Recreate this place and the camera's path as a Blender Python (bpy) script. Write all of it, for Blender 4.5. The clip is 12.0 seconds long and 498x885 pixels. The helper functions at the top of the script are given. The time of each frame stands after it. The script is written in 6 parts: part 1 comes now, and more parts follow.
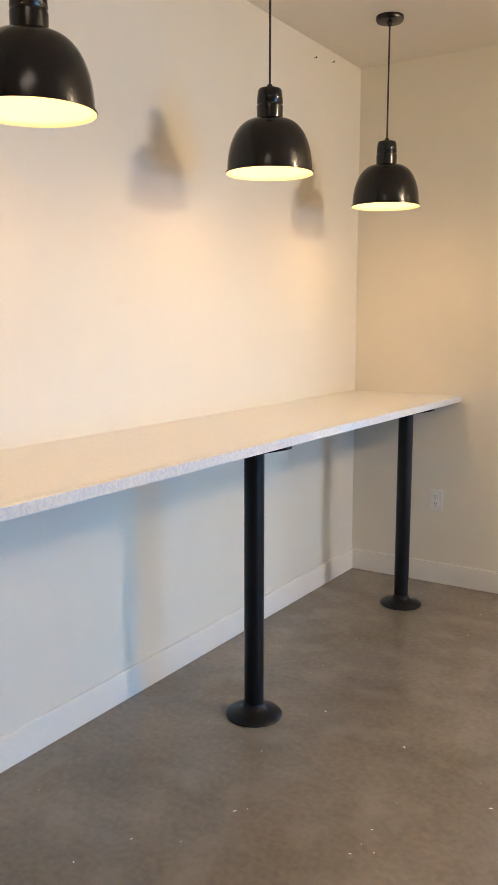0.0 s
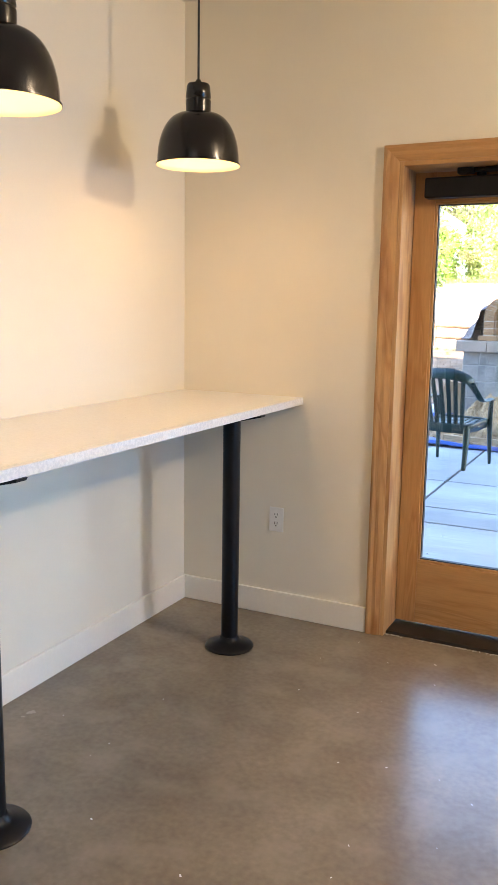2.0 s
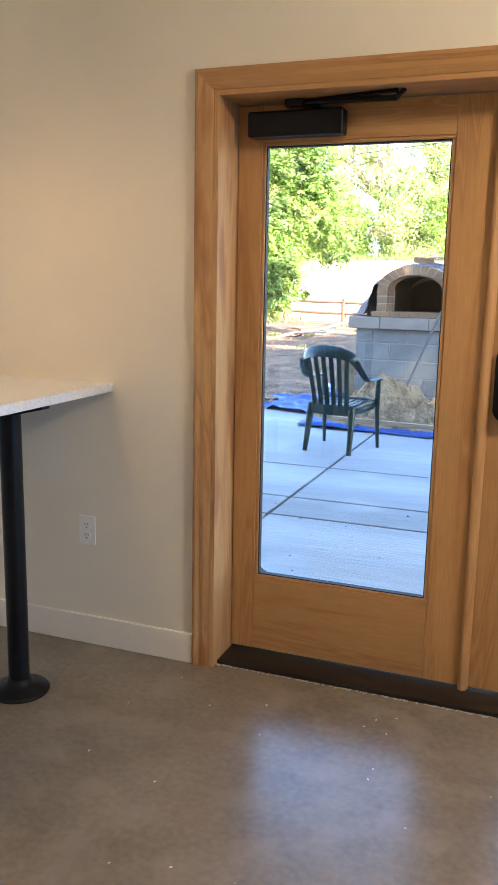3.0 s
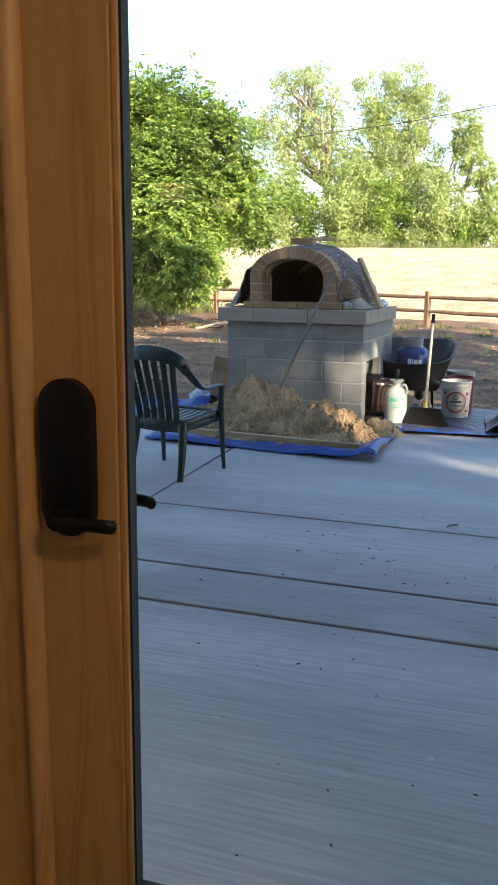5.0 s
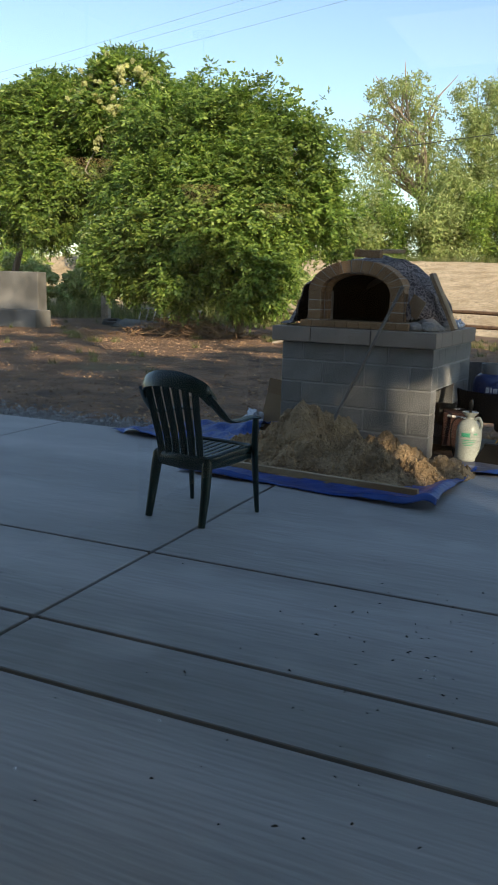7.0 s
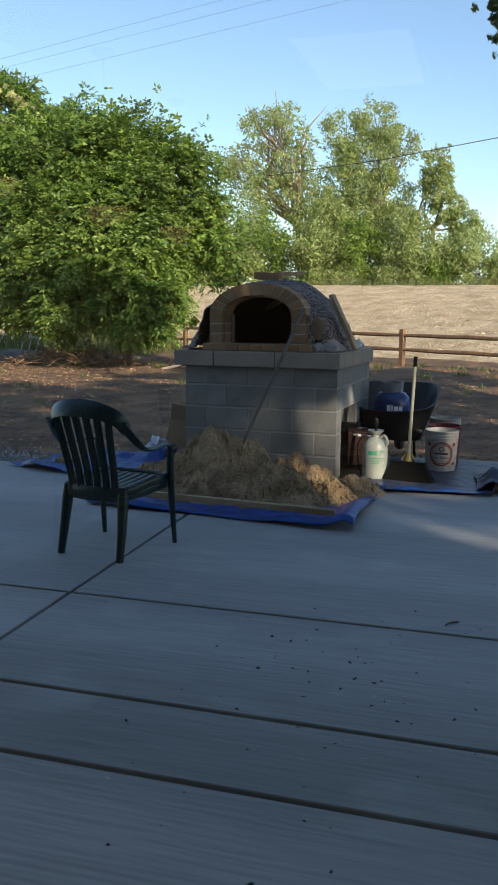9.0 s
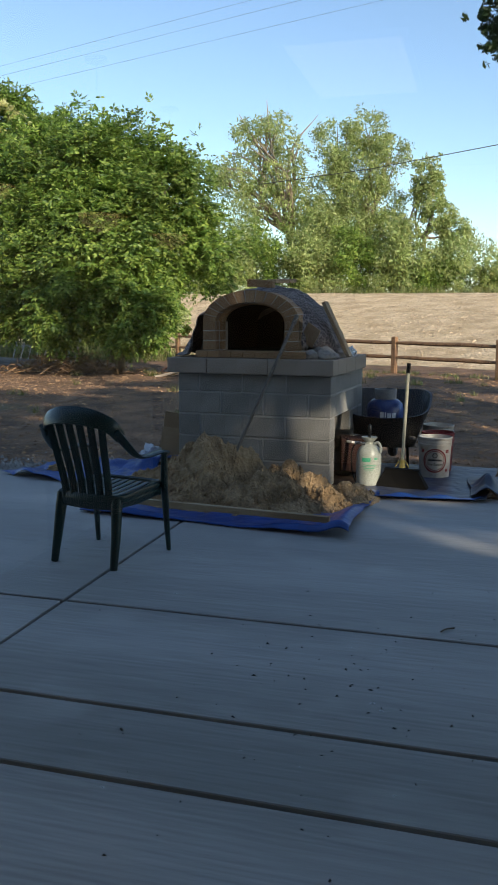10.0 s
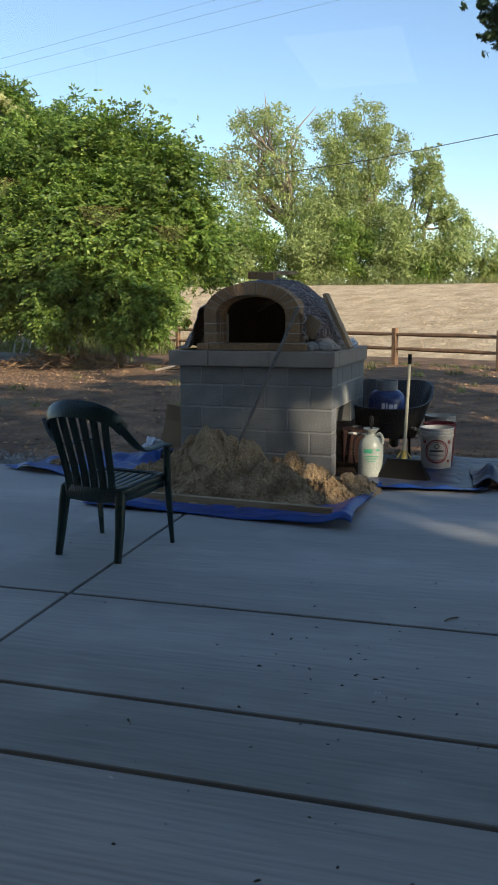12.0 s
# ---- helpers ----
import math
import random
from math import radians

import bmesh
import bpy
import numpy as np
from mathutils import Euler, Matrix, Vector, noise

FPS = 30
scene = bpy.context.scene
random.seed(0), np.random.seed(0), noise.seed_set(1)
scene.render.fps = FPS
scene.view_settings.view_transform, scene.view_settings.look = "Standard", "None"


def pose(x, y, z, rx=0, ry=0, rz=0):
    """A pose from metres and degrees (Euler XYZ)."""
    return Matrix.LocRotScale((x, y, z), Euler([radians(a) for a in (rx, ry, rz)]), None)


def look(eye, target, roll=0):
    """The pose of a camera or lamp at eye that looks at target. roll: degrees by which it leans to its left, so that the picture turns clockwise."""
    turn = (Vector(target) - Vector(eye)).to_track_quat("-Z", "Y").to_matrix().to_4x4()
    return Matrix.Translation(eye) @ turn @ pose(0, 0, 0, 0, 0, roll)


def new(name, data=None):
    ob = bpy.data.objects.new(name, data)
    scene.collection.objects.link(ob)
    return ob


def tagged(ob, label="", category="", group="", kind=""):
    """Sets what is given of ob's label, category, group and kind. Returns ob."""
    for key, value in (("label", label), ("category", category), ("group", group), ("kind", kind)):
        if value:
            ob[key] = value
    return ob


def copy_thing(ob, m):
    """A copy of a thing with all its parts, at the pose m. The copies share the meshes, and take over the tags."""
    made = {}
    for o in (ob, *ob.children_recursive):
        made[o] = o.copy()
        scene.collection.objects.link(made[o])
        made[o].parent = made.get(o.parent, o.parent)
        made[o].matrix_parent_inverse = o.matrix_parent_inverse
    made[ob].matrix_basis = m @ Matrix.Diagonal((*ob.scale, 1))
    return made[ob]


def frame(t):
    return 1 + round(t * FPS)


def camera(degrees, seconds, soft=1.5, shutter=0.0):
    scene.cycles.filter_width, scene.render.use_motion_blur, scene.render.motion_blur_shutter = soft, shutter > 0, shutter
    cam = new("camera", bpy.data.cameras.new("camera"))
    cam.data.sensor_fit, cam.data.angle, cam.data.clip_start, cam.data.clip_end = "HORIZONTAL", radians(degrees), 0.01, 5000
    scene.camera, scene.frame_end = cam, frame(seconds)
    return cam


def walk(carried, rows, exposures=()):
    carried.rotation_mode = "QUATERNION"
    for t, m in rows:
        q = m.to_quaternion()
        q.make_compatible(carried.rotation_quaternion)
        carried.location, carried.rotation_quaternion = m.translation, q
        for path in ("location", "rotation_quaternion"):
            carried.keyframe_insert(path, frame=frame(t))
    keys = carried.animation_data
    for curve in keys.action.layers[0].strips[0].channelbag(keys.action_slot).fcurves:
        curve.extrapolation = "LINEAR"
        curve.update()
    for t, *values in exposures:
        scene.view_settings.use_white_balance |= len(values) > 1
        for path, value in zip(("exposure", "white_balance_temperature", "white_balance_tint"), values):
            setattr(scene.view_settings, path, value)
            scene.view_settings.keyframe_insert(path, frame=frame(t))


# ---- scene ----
cam = camera(33.9, 12.0)
PATH = [
    (0, (0.246, 0.315, 1.46), (-0.822, 1.979, 1.16), 0.0),
    (0.5, (0.235, 0.325, 1.456), (-0.819, 1.998, 1.159), -0.5),
    (1, (0.271, 0.569, 1.465), (-0.768, 2.25, 1.161), -0.6),
    (1.5, (0.293, 0.87, 1.489), (-0.715, 2.567, 1.168), 0.3),
    (2, (0.263, 1.18, 1.461), (-0.61, 2.949, 1.129), 0.9),
    (2.5, (0.3, 1.558, 1.406), (-0.435, 3.383, 1.051), 1.1),
    (3, (0.397, 1.942, 1.424), (-0.296, 3.779, 1.042), 1.1),
    (3.5, (0.515, 2.394, 1.417), (-0.086, 4.26, 1.023), 1.4),
    (3.7, (0.59, 2.558, 1.412), (0.041, 4.439, 1.011), 2.0),
    (5.3, (0.989, 3.818, 1.407), (0.359, 5.672, 1.0), 0.1),
    (5.5, (1.029, 3.932, 1.421), (0.368, 5.775, 1.012), -0.1),
    (6, (1.043, 4.171, 1.394), (0.303, 5.98, 0.97), -0.9),
    (6.5, (0.994, 4.365, 1.421), (0.219, 6.162, 1.01), 0.1),
    (7, (0.963, 4.511, 1.436), (0.158, 6.302, 1.054), 1.6),
    (7.5, (0.912, 4.552, 1.462), (0.205, 6.389, 1.11), 1.0),
    (7.7, (0.883, 4.535, 1.484), (0.235, 6.394, 1.134), 0.3),
    (9.5, (0.728, 4.584, 1.398), (0.184, 6.484, 1.093), 0.4),
    (10, (0.73, 4.581, 1.405), (0.197, 6.485, 1.108), 0.3),
    (10.5, (0.725, 4.579, 1.407), (0.206, 6.489, 1.117), 0.2),
    (11, (0.721, 4.582, 1.4), (0.208, 6.494, 1.116), 0.0),
    (11.5, (0.723, 4.587, 1.404), (0.203, 6.495, 1.109), -0.1),
    (12, (0.722, 4.569, 1.401), (0.188, 6.47, 1.087), -0.2),
]

walk(cam, [(t, look(eye, target, roll)) for t, eye, target, roll in PATH], exposures=[
    (0.0, 3.5, 6250, 17), (1.8, 3.68, 6350, 18), (2.4, 3.58, 6150, 17), (3.0, 3.3, 5900, 16), (3.5, 2.98, 5250, 14), (3.7, 2.85, 5400, 14), (5.3, 1.4, 7000, 13), (5.5, 1.25, 7100, 13),
    (6.5, 0.6, 7000, 12), (7.5, 0.35, 6800, 11), (9.5, 0.3, 6500, 11), (12.0, 0.3, 6500, 11)])

# ---- light ----
SUN_TO = Vector((0.72, -0.69, 0)).normalized()
SUN_EL = radians(24)
world = bpy.data.worlds.new("world")
scene.world = world
world.use_nodes = True
wn = world.node_tree
sky = wn.nodes.new("ShaderNodeTexSky")
sky.sky_type = 'NISHITA'
sky.sun_disc = False
sky.sun_elevation = SUN_EL
sky.sun_rotation = math.atan2(SUN_TO.x, SUN_TO.y)
sky.air_density, sky.dust_density, sky.ozone_density = 1.0, 0.25, 2.0
wn.nodes["Background"].inputs["Strength"].default_value = 0.19
wn.links.new(sky.outputs[0], wn.nodes["Background"].inputs["Color"])

sun_data = bpy.data.lights.new("sun", 'SUN')
sun_data.energy, sun_data.angle, sun_data.color = 5.0, radians(0.6), (1.0, 0.88, 0.70)
sun = new("sun", sun_data)
sun_dir = Vector((SUN_TO.x * math.cos(SUN_EL), SUN_TO.y * math.cos(SUN_EL), math.sin(SUN_EL)))
sun.matrix_world = look(sun_dir * 60, (0, 0, 0))

WIN_Y = (2.15, 3.1)
for i, wy in enumerate(WIN_Y):
    ld = bpy.data.lights.new("window_daylight", 'AREA')
    ld.shape, ld.size, ld.size_y, ld.energy, ld.color = 'RECTANGLE', 0.62, 1.55, 1.1, (0.13, 0.48, 1.0)
    ld.spread = radians(72)
    lo = new("window_daylight", ld)
    lo.matrix_world = look((4.33, wy, 1.1), (-1.775, wy - 0.5, 0.25))

LAMP_X, LAMPS_Y, LAMP_Z = -1.335, (1.81, 2.915, 3.95), 1.975
for y in (-0.39, 0.70) + LAMPS_Y:
    ld = bpy.data.lights.new("pendant_bulb_light", 'POINT')
    ld.energy, ld.color, ld.shadow_soft_size = 0.29, (1.0, 0.65, 0.34), 0.12
    lo = new("pendant_bulb_light", ld)
    lo.location = (LAMP_X, y, LAMP_Z + 0.022)

# added bulb out of view, there to brighten the north wall and floor
FILL_BULBS = ((1.75, 3.5, 11.0),)
for x, y, watts in FILL_BULBS:
    ld = bpy.data.lights.new("fill_bulb_light", 'POINT')
    ld.energy, ld.color, ld.shadow_soft_size = watts, (1.0, 0.80, 0.52), 0.11
    lo = new("fill_bulb_light", ld)
    lo.location = (x, y, 2.5)


# ---- materials ----
def nodes_of(m):
    m.use_nodes = True
    t = m.node_tree
    return t, t.nodes, t.links, t.nodes["Principled BSDF"]


def ramp(nd, stops):
    r = nd.new("ShaderNodeValToRGB")
    el = r.color_ramp.elements
    while len(el) < len(stops):
        el.new(0.5)
    for e, (p, c) in zip(el, stops):
        e.position, e.color = p, (*c, 1)
    return r


def surf(name, c1, c2, scale=4.0, rough=0.6, rvar=0.1, metal=0.0, bump=0.15, bscale=90.0, stretch=(1, 1, 1), spots=None,
         vary=0.0, island=0.0, spec=0.5, bdist=0.002, lo=0.35, hi=0.65, detail=6.0, fine=0.25):
    """A surface of two colours in broad cloudy patches, a finer grain, and fine relief; vary: from object to object."""
    m = bpy.data.materials.new(name)
    t, nd, ln, p = nodes_of(m)
    tc = nd.new("ShaderNodeTexCoord")
    mp = nd.new("ShaderNodeMapping")
    mp.inputs["Scale"].default_value = stretch
    ln.new(tc.outputs["Object"], mp.inputs[0])
    n1 = nd.new("ShaderNodeTexNoise")
    n1.inputs["Scale"].default_value, n1.inputs["Detail"].default_value = scale, detail
    ln.new(mp.outputs[0], n1.inputs["Vector"])
    r = ramp(nd, [(lo, c1), (hi, c2)])
    ln.new(n1.outputs["Fac"], r.inputs[0])
    n2 = nd.new("ShaderNodeTexNoise")
    n2.inputs["Scale"].default_value, n2.inputs["Detail"].default_value = bscale, 5
    ln.new(mp.outputs[0], n2.inputs["Vector"])
    hsv = nd.new("ShaderNodeHueSaturation")
    ln.new(r.outputs[0], hsv.inputs["Color"])
    val = nd.new("ShaderNodeMapRange")
    val.inputs["From Min"].default_value, val.inputs["From Max"].default_value = 0.25, 0.75
    val.inputs["To Min"].default_value, val.inputs["To Max"].default_value = 1 - fine, 1 + fine
    ln.new(n2.outputs["Fac"], val.inputs[0])
    last = val.outputs[0]
    for amount, make in ((vary, "ShaderNodeObjectInfo"), (island, "ShaderNodeNewGeometry")):
        if amount:
            src = nd.new(make)
            mr = nd.new("ShaderNodeMapRange")
            mr.inputs["To Min"].default_value, mr.inputs["To Max"].default_value = 1 - amount, 1 + amount
            ln.new(src.outputs["Random" if make == "ShaderNodeObjectInfo" else "Random Per Island"], mr.inputs[0])
            mu = nd.new("ShaderNodeMath")
            mu.operation = 'MULTIPLY'
            ln.new(last, mu.inputs[0]), ln.new(mr.outputs[0], mu.inputs[1])
            last = mu.outputs[0]
    ln.new(last, hsv.inputs["Value"])
    col = hsv.outputs[0]
    if spots:
        sc, colour, lo_s, hi_s = spots
        n3 = nd.new("ShaderNodeTexNoise")
        n3.inputs["Scale"].default_value, n3.inputs["Detail"].default_value = sc, 3
        ln.new(tc.outputs["Object"], n3.inputs["Vector"])
        rr = ramp(nd, [(lo_s, (0, 0, 0)), (hi_s, (1, 1, 1))])
        ln.new(n3.outputs["Fac"], rr.inputs[0])
        mx = nd.new("ShaderNodeMix")
        mx.data_type = 'RGBA'
        ln.new(rr.outputs[0], mx.inputs[0]), ln.new(col, mx.inputs[6])
        mx.inputs[7].default_value = (*colour, 1)
        col = mx.outputs[2]
    ln.new(col, p.inputs["Base Color"])
    rm = nd.new("ShaderNodeMapRange")
    rm.inputs["To Min"].default_value, rm.inputs["To Max"].default_value = rough - rvar, rough + rvar
    ln.new(n1.outputs["Fac"], rm.inputs[0])
    ln.new(rm.outputs[0], p.inputs["Roughness"])
    p.inputs["Metallic"].default_value = metal
    p.inputs["Specular IOR Level"].default_value = spec
    if bump:
        b = nd.new("ShaderNodeBump")
        b.inputs["Strength"].default_value, b.inputs["Distance"].default_value = bump, bdist
        ln.new(n2.outputs["Fac"], b.inputs["Height"])
        ln.new(b.outputs[0], p.inputs["Normal"])
    return m


def wood(name, light, dark, along, scale=5.0, rough=0.45, rings=9.0, knots=True, vary=0.1):
    """Planed softwood: drawn-out figure along one axis, a finer streak, and a few darker knots of heartwood."""
    m = bpy.data.materials.new(name)
    t, nd, ln, p = nodes_of(m)
    tc = nd.new("ShaderNodeTexCoord")
    oi = nd.new("ShaderNodeObjectInfo")
    off = nd.new("ShaderNodeVectorMath")
    off.operation = 'SCALE'
    cmb = nd.new("ShaderNodeCombineXYZ")
    for k in range(3):
        ln.new(oi.outputs["Random"], cmb.inputs[k])
    ln.new(cmb.outputs[0], off.inputs[0])
    off.inputs["Scale"].default_value = 23.0
    add = nd.new("ShaderNodeVectorMath")
    ln.new(tc.outputs["Object"], add.inputs[0]), ln.new(off.outputs[0], add.inputs[1])
    st = [1.0, 1.0, 1.0]
    st["xyz".index(along)] = 0.09
    mp = nd.new("ShaderNodeMapping")
    mp.inputs["Scale"].default_value = st
    ln.new(add.outputs[0], mp.inputs[0])
    n0 = nd.new("ShaderNodeTexNoise")
    n0.inputs["Scale"].default_value, n0.inputs["Detail"].default_value, n0.inputs["Distortion"].default_value = scale, 3, 0.6
    ln.new(mp.outputs[0], n0.inputs["Vector"])
    mult = nd.new("ShaderNodeMath")
    mult.operation = 'MULTIPLY'
    mult.inputs[1].default_value = rings
    ln.new(n0.outputs["Fac"], mult.inputs[0])
    pp = nd.new("ShaderNodeMath")
    pp.operation = 'PINGPONG'
    pp.inputs[1].default_value = 1.0
    ln.new(mult.outputs[0], pp.inputs[0])
    mid = tuple(0.45 * a + 0.55 * b for a, b in zip(light, dark))
    r = ramp(nd, [(0.0, light), (0.55, tuple(0.9 * a + 0.1 * b for a, b in zip(light, dark))), (0.85, mid), (1.0, light)])
    ln.new(pp.outputs[0], r.inputs[0])
    n1 = nd.new("ShaderNodeTexNoise")
    n1.inputs["Scale"].default_value, n1.inputs["Detail"].default_value = 160, 4
    ln.new(mp.outputs[0], n1.inputs["Vector"])
    mr = nd.new("ShaderNodeMapRange")
    mr.inputs["To Min"].default_value, mr.inputs["To Max"].default_value = 0.82, 1.18
    ln.new(n1.outputs["Fac"], mr.inputs[0])
    v2 = nd.new("ShaderNodeMapRange")
    v2.inputs["To Min"].default_value, v2.inputs["To Max"].default_value = 1 - vary, 1 + vary
    ln.new(oi.outputs["Random"], v2.inputs[0])
    mm = nd.new("ShaderNodeMath")
    mm.operation = 'MULTIPLY'
    ln.new(mr.outputs[0], mm.inputs[0]), ln.new(v2.outputs[0], mm.inputs[1])
    hs = nd.new("ShaderNodeHueSaturation")
    ln.new(r.outputs[0], hs.inputs["Color"]), ln.new(mm.outputs[0], hs.inputs["Value"])
    col = hs.outputs[0]
    if knots:
        n2 = nd.new("ShaderNodeTexNoise")
        n2.inputs["Scale"].default_value, n2.inputs["Detail"].default_value = 4.5, 2
        mp2 = nd.new("ShaderNodeMapping")
        st2 = [2.2, 2.2, 2.2]
        st2["xyz".index(along)] = 0.55
        mp2.inputs["Scale"].default_value = st2
        ln.new(add.outputs[0], mp2.inputs[0]), ln.new(mp2.outputs[0], n2.inputs["Vector"])
        kr = ramp(nd, [(0.51, (0, 0, 0)), (0.63, (0.85, 0.85, 0.85))])
        ln.new(n2.outputs["Fac"], kr.inputs[0])
        mx = nd.new("ShaderNodeMix")
        mx.data_type = 'RGBA'
        ln.new(kr.outputs[0], mx.inputs[0]), ln.new(col, mx.inputs[6])
        mx.inputs[7].default_value = (*dark, 1)
        col = mx.outputs[2]
    ln.new(col, p.inputs["Base Color"])
    p.inputs["Roughness"].default_value = rough
    b = nd.new("ShaderNodeBump")
    b.inputs["Strength"].default_value, b.inputs["Distance"].default_value = 0.12, 0.001
    ln.new(n1.outputs["Fac"], b.inputs["Height"]), ln.new(b.outputs[0], p.inputs["Normal"])
    return m


def leafy(name, c1, c2, c3):
    """Leaves whose colour differs from leaf to leaf; some light shines through them."""
    m = bpy.data.materials.new(name)
    t, nd, ln, p = nodes_of(m)
    g = nd.new("ShaderNodeNewGeometry")
    r = ramp(nd, [(0.0, c1), (0.55, c2), (1.0, c3)])
    ln.new(g.outputs["Random Per Island"], r.inputs[0])
    tc = nd.new("ShaderNodeTexCoord")
    n = nd.new("ShaderNodeTexNoise")
    n.inputs["Scale"].default_value = 0.7
    ln.new(tc.outputs["Object"], n.inputs["Vector"])
    mr = nd.new("ShaderNodeMapRange")
    mr.inputs["From Min"].default_value, mr.inputs["From Max"].default_value = 0.3, 0.7
    mr.inputs["To Min"].default_value, mr.inputs["To Max"].default_value = 0.75, 1.25
    ln.new(n.outputs["Fac"], mr.inputs[0])
    hs = nd.new("ShaderNodeHueSaturation")
    ln.new(r.outputs[0], hs.inputs["Color"]), ln.new(mr.outputs[0], hs.inputs["Value"])
    ln.new(hs.outputs[0], p.inputs["Base Color"])
    p.inputs["Roughness"].default_value = 0.5
    tr = nd.new("ShaderNodeBsdfTranslucent")
    ln.new(hs.outputs[0], tr.inputs["Color"])
    mix = nd.new("ShaderNodeMixShader")
    mix.inputs[0].default_value = 0.42
    ln.new(p.outputs[0], mix.inputs[1]), ln.new(tr.outputs[0], mix.inputs[2])
    ln.new(mix.outputs[0], nd["Material Output"].inputs["Surface"])
    return m


def pane_material():
    m = bpy.data.materials.new("clear_glass")
    t, nd, ln, p = nodes_of(m)
    tr = nd.new("ShaderNodeBsdfTransparent")
    tr.inputs["Color"].default_value = (0.96, 0.975, 0.97, 1)
    gl = nd.new("ShaderNodeBsdfGlossy")
    gl.inputs["Roughness"].default_value = 0.0
    mix = nd.new("ShaderNodeMixShader")
    mix.inputs[0].default_value = 0.045
    ln.new(tr.outputs[0], mix.inputs[1]), ln.new(gl.outputs[0], mix.inputs[2])
    ln.new(mix.outputs[0], nd["Material Output"].inputs["Surface"])
    return m


def glow(name, colour, strength):
    m = bpy.data.materials.new(name)
    t, nd, ln, p = nodes_of(m)
    p.inputs["Base Color"].default_value = (*colour, 1)
    p.inputs["Emission Color"].default_value = (*colour, 1)
    p.inputs["Emission Strength"].default_value = strength
    return m


def animal_print():
    """Dark fleece with a net of pale marks."""
    m = bpy.data.materials.new("printed_fleece")
    t, nd, ln, p = nodes_of(m)
    tc = nd.new("ShaderNodeTexCoord")
    n = nd.new("ShaderNodeTexNoise")
    n.inputs["Scale"].default_value = 9
    ln.new(tc.outputs["Object"], n.inputs["Vector"])
    ad = nd.new("ShaderNodeMix")
    ad.data_type = 'RGBA'
    ad.inputs[0].default_value = 0.12
    ln.new(tc.outputs["Object"], ad.inputs[6]), ln.new(n.outputs["Color"], ad.inputs[7])
    v = nd.new("ShaderNodeTexVoronoi")
    v.feature = 'DISTANCE_TO_EDGE'
    v.inputs["Scale"].default_value = 30
    ln.new(ad.outputs[2], v.inputs["Vector"])
    r = ramp(nd, [(0.03, (0.34, 0.29, 0.27)), (0.14, (0.030, 0.022, 0.024))])
    ln.new(v.outputs["Distance"], r.inputs[0])
    ln.new(r.outputs[0], p.inputs["Base Color"])
    p.inputs["Roughness"].default_value = 0.9
    return m


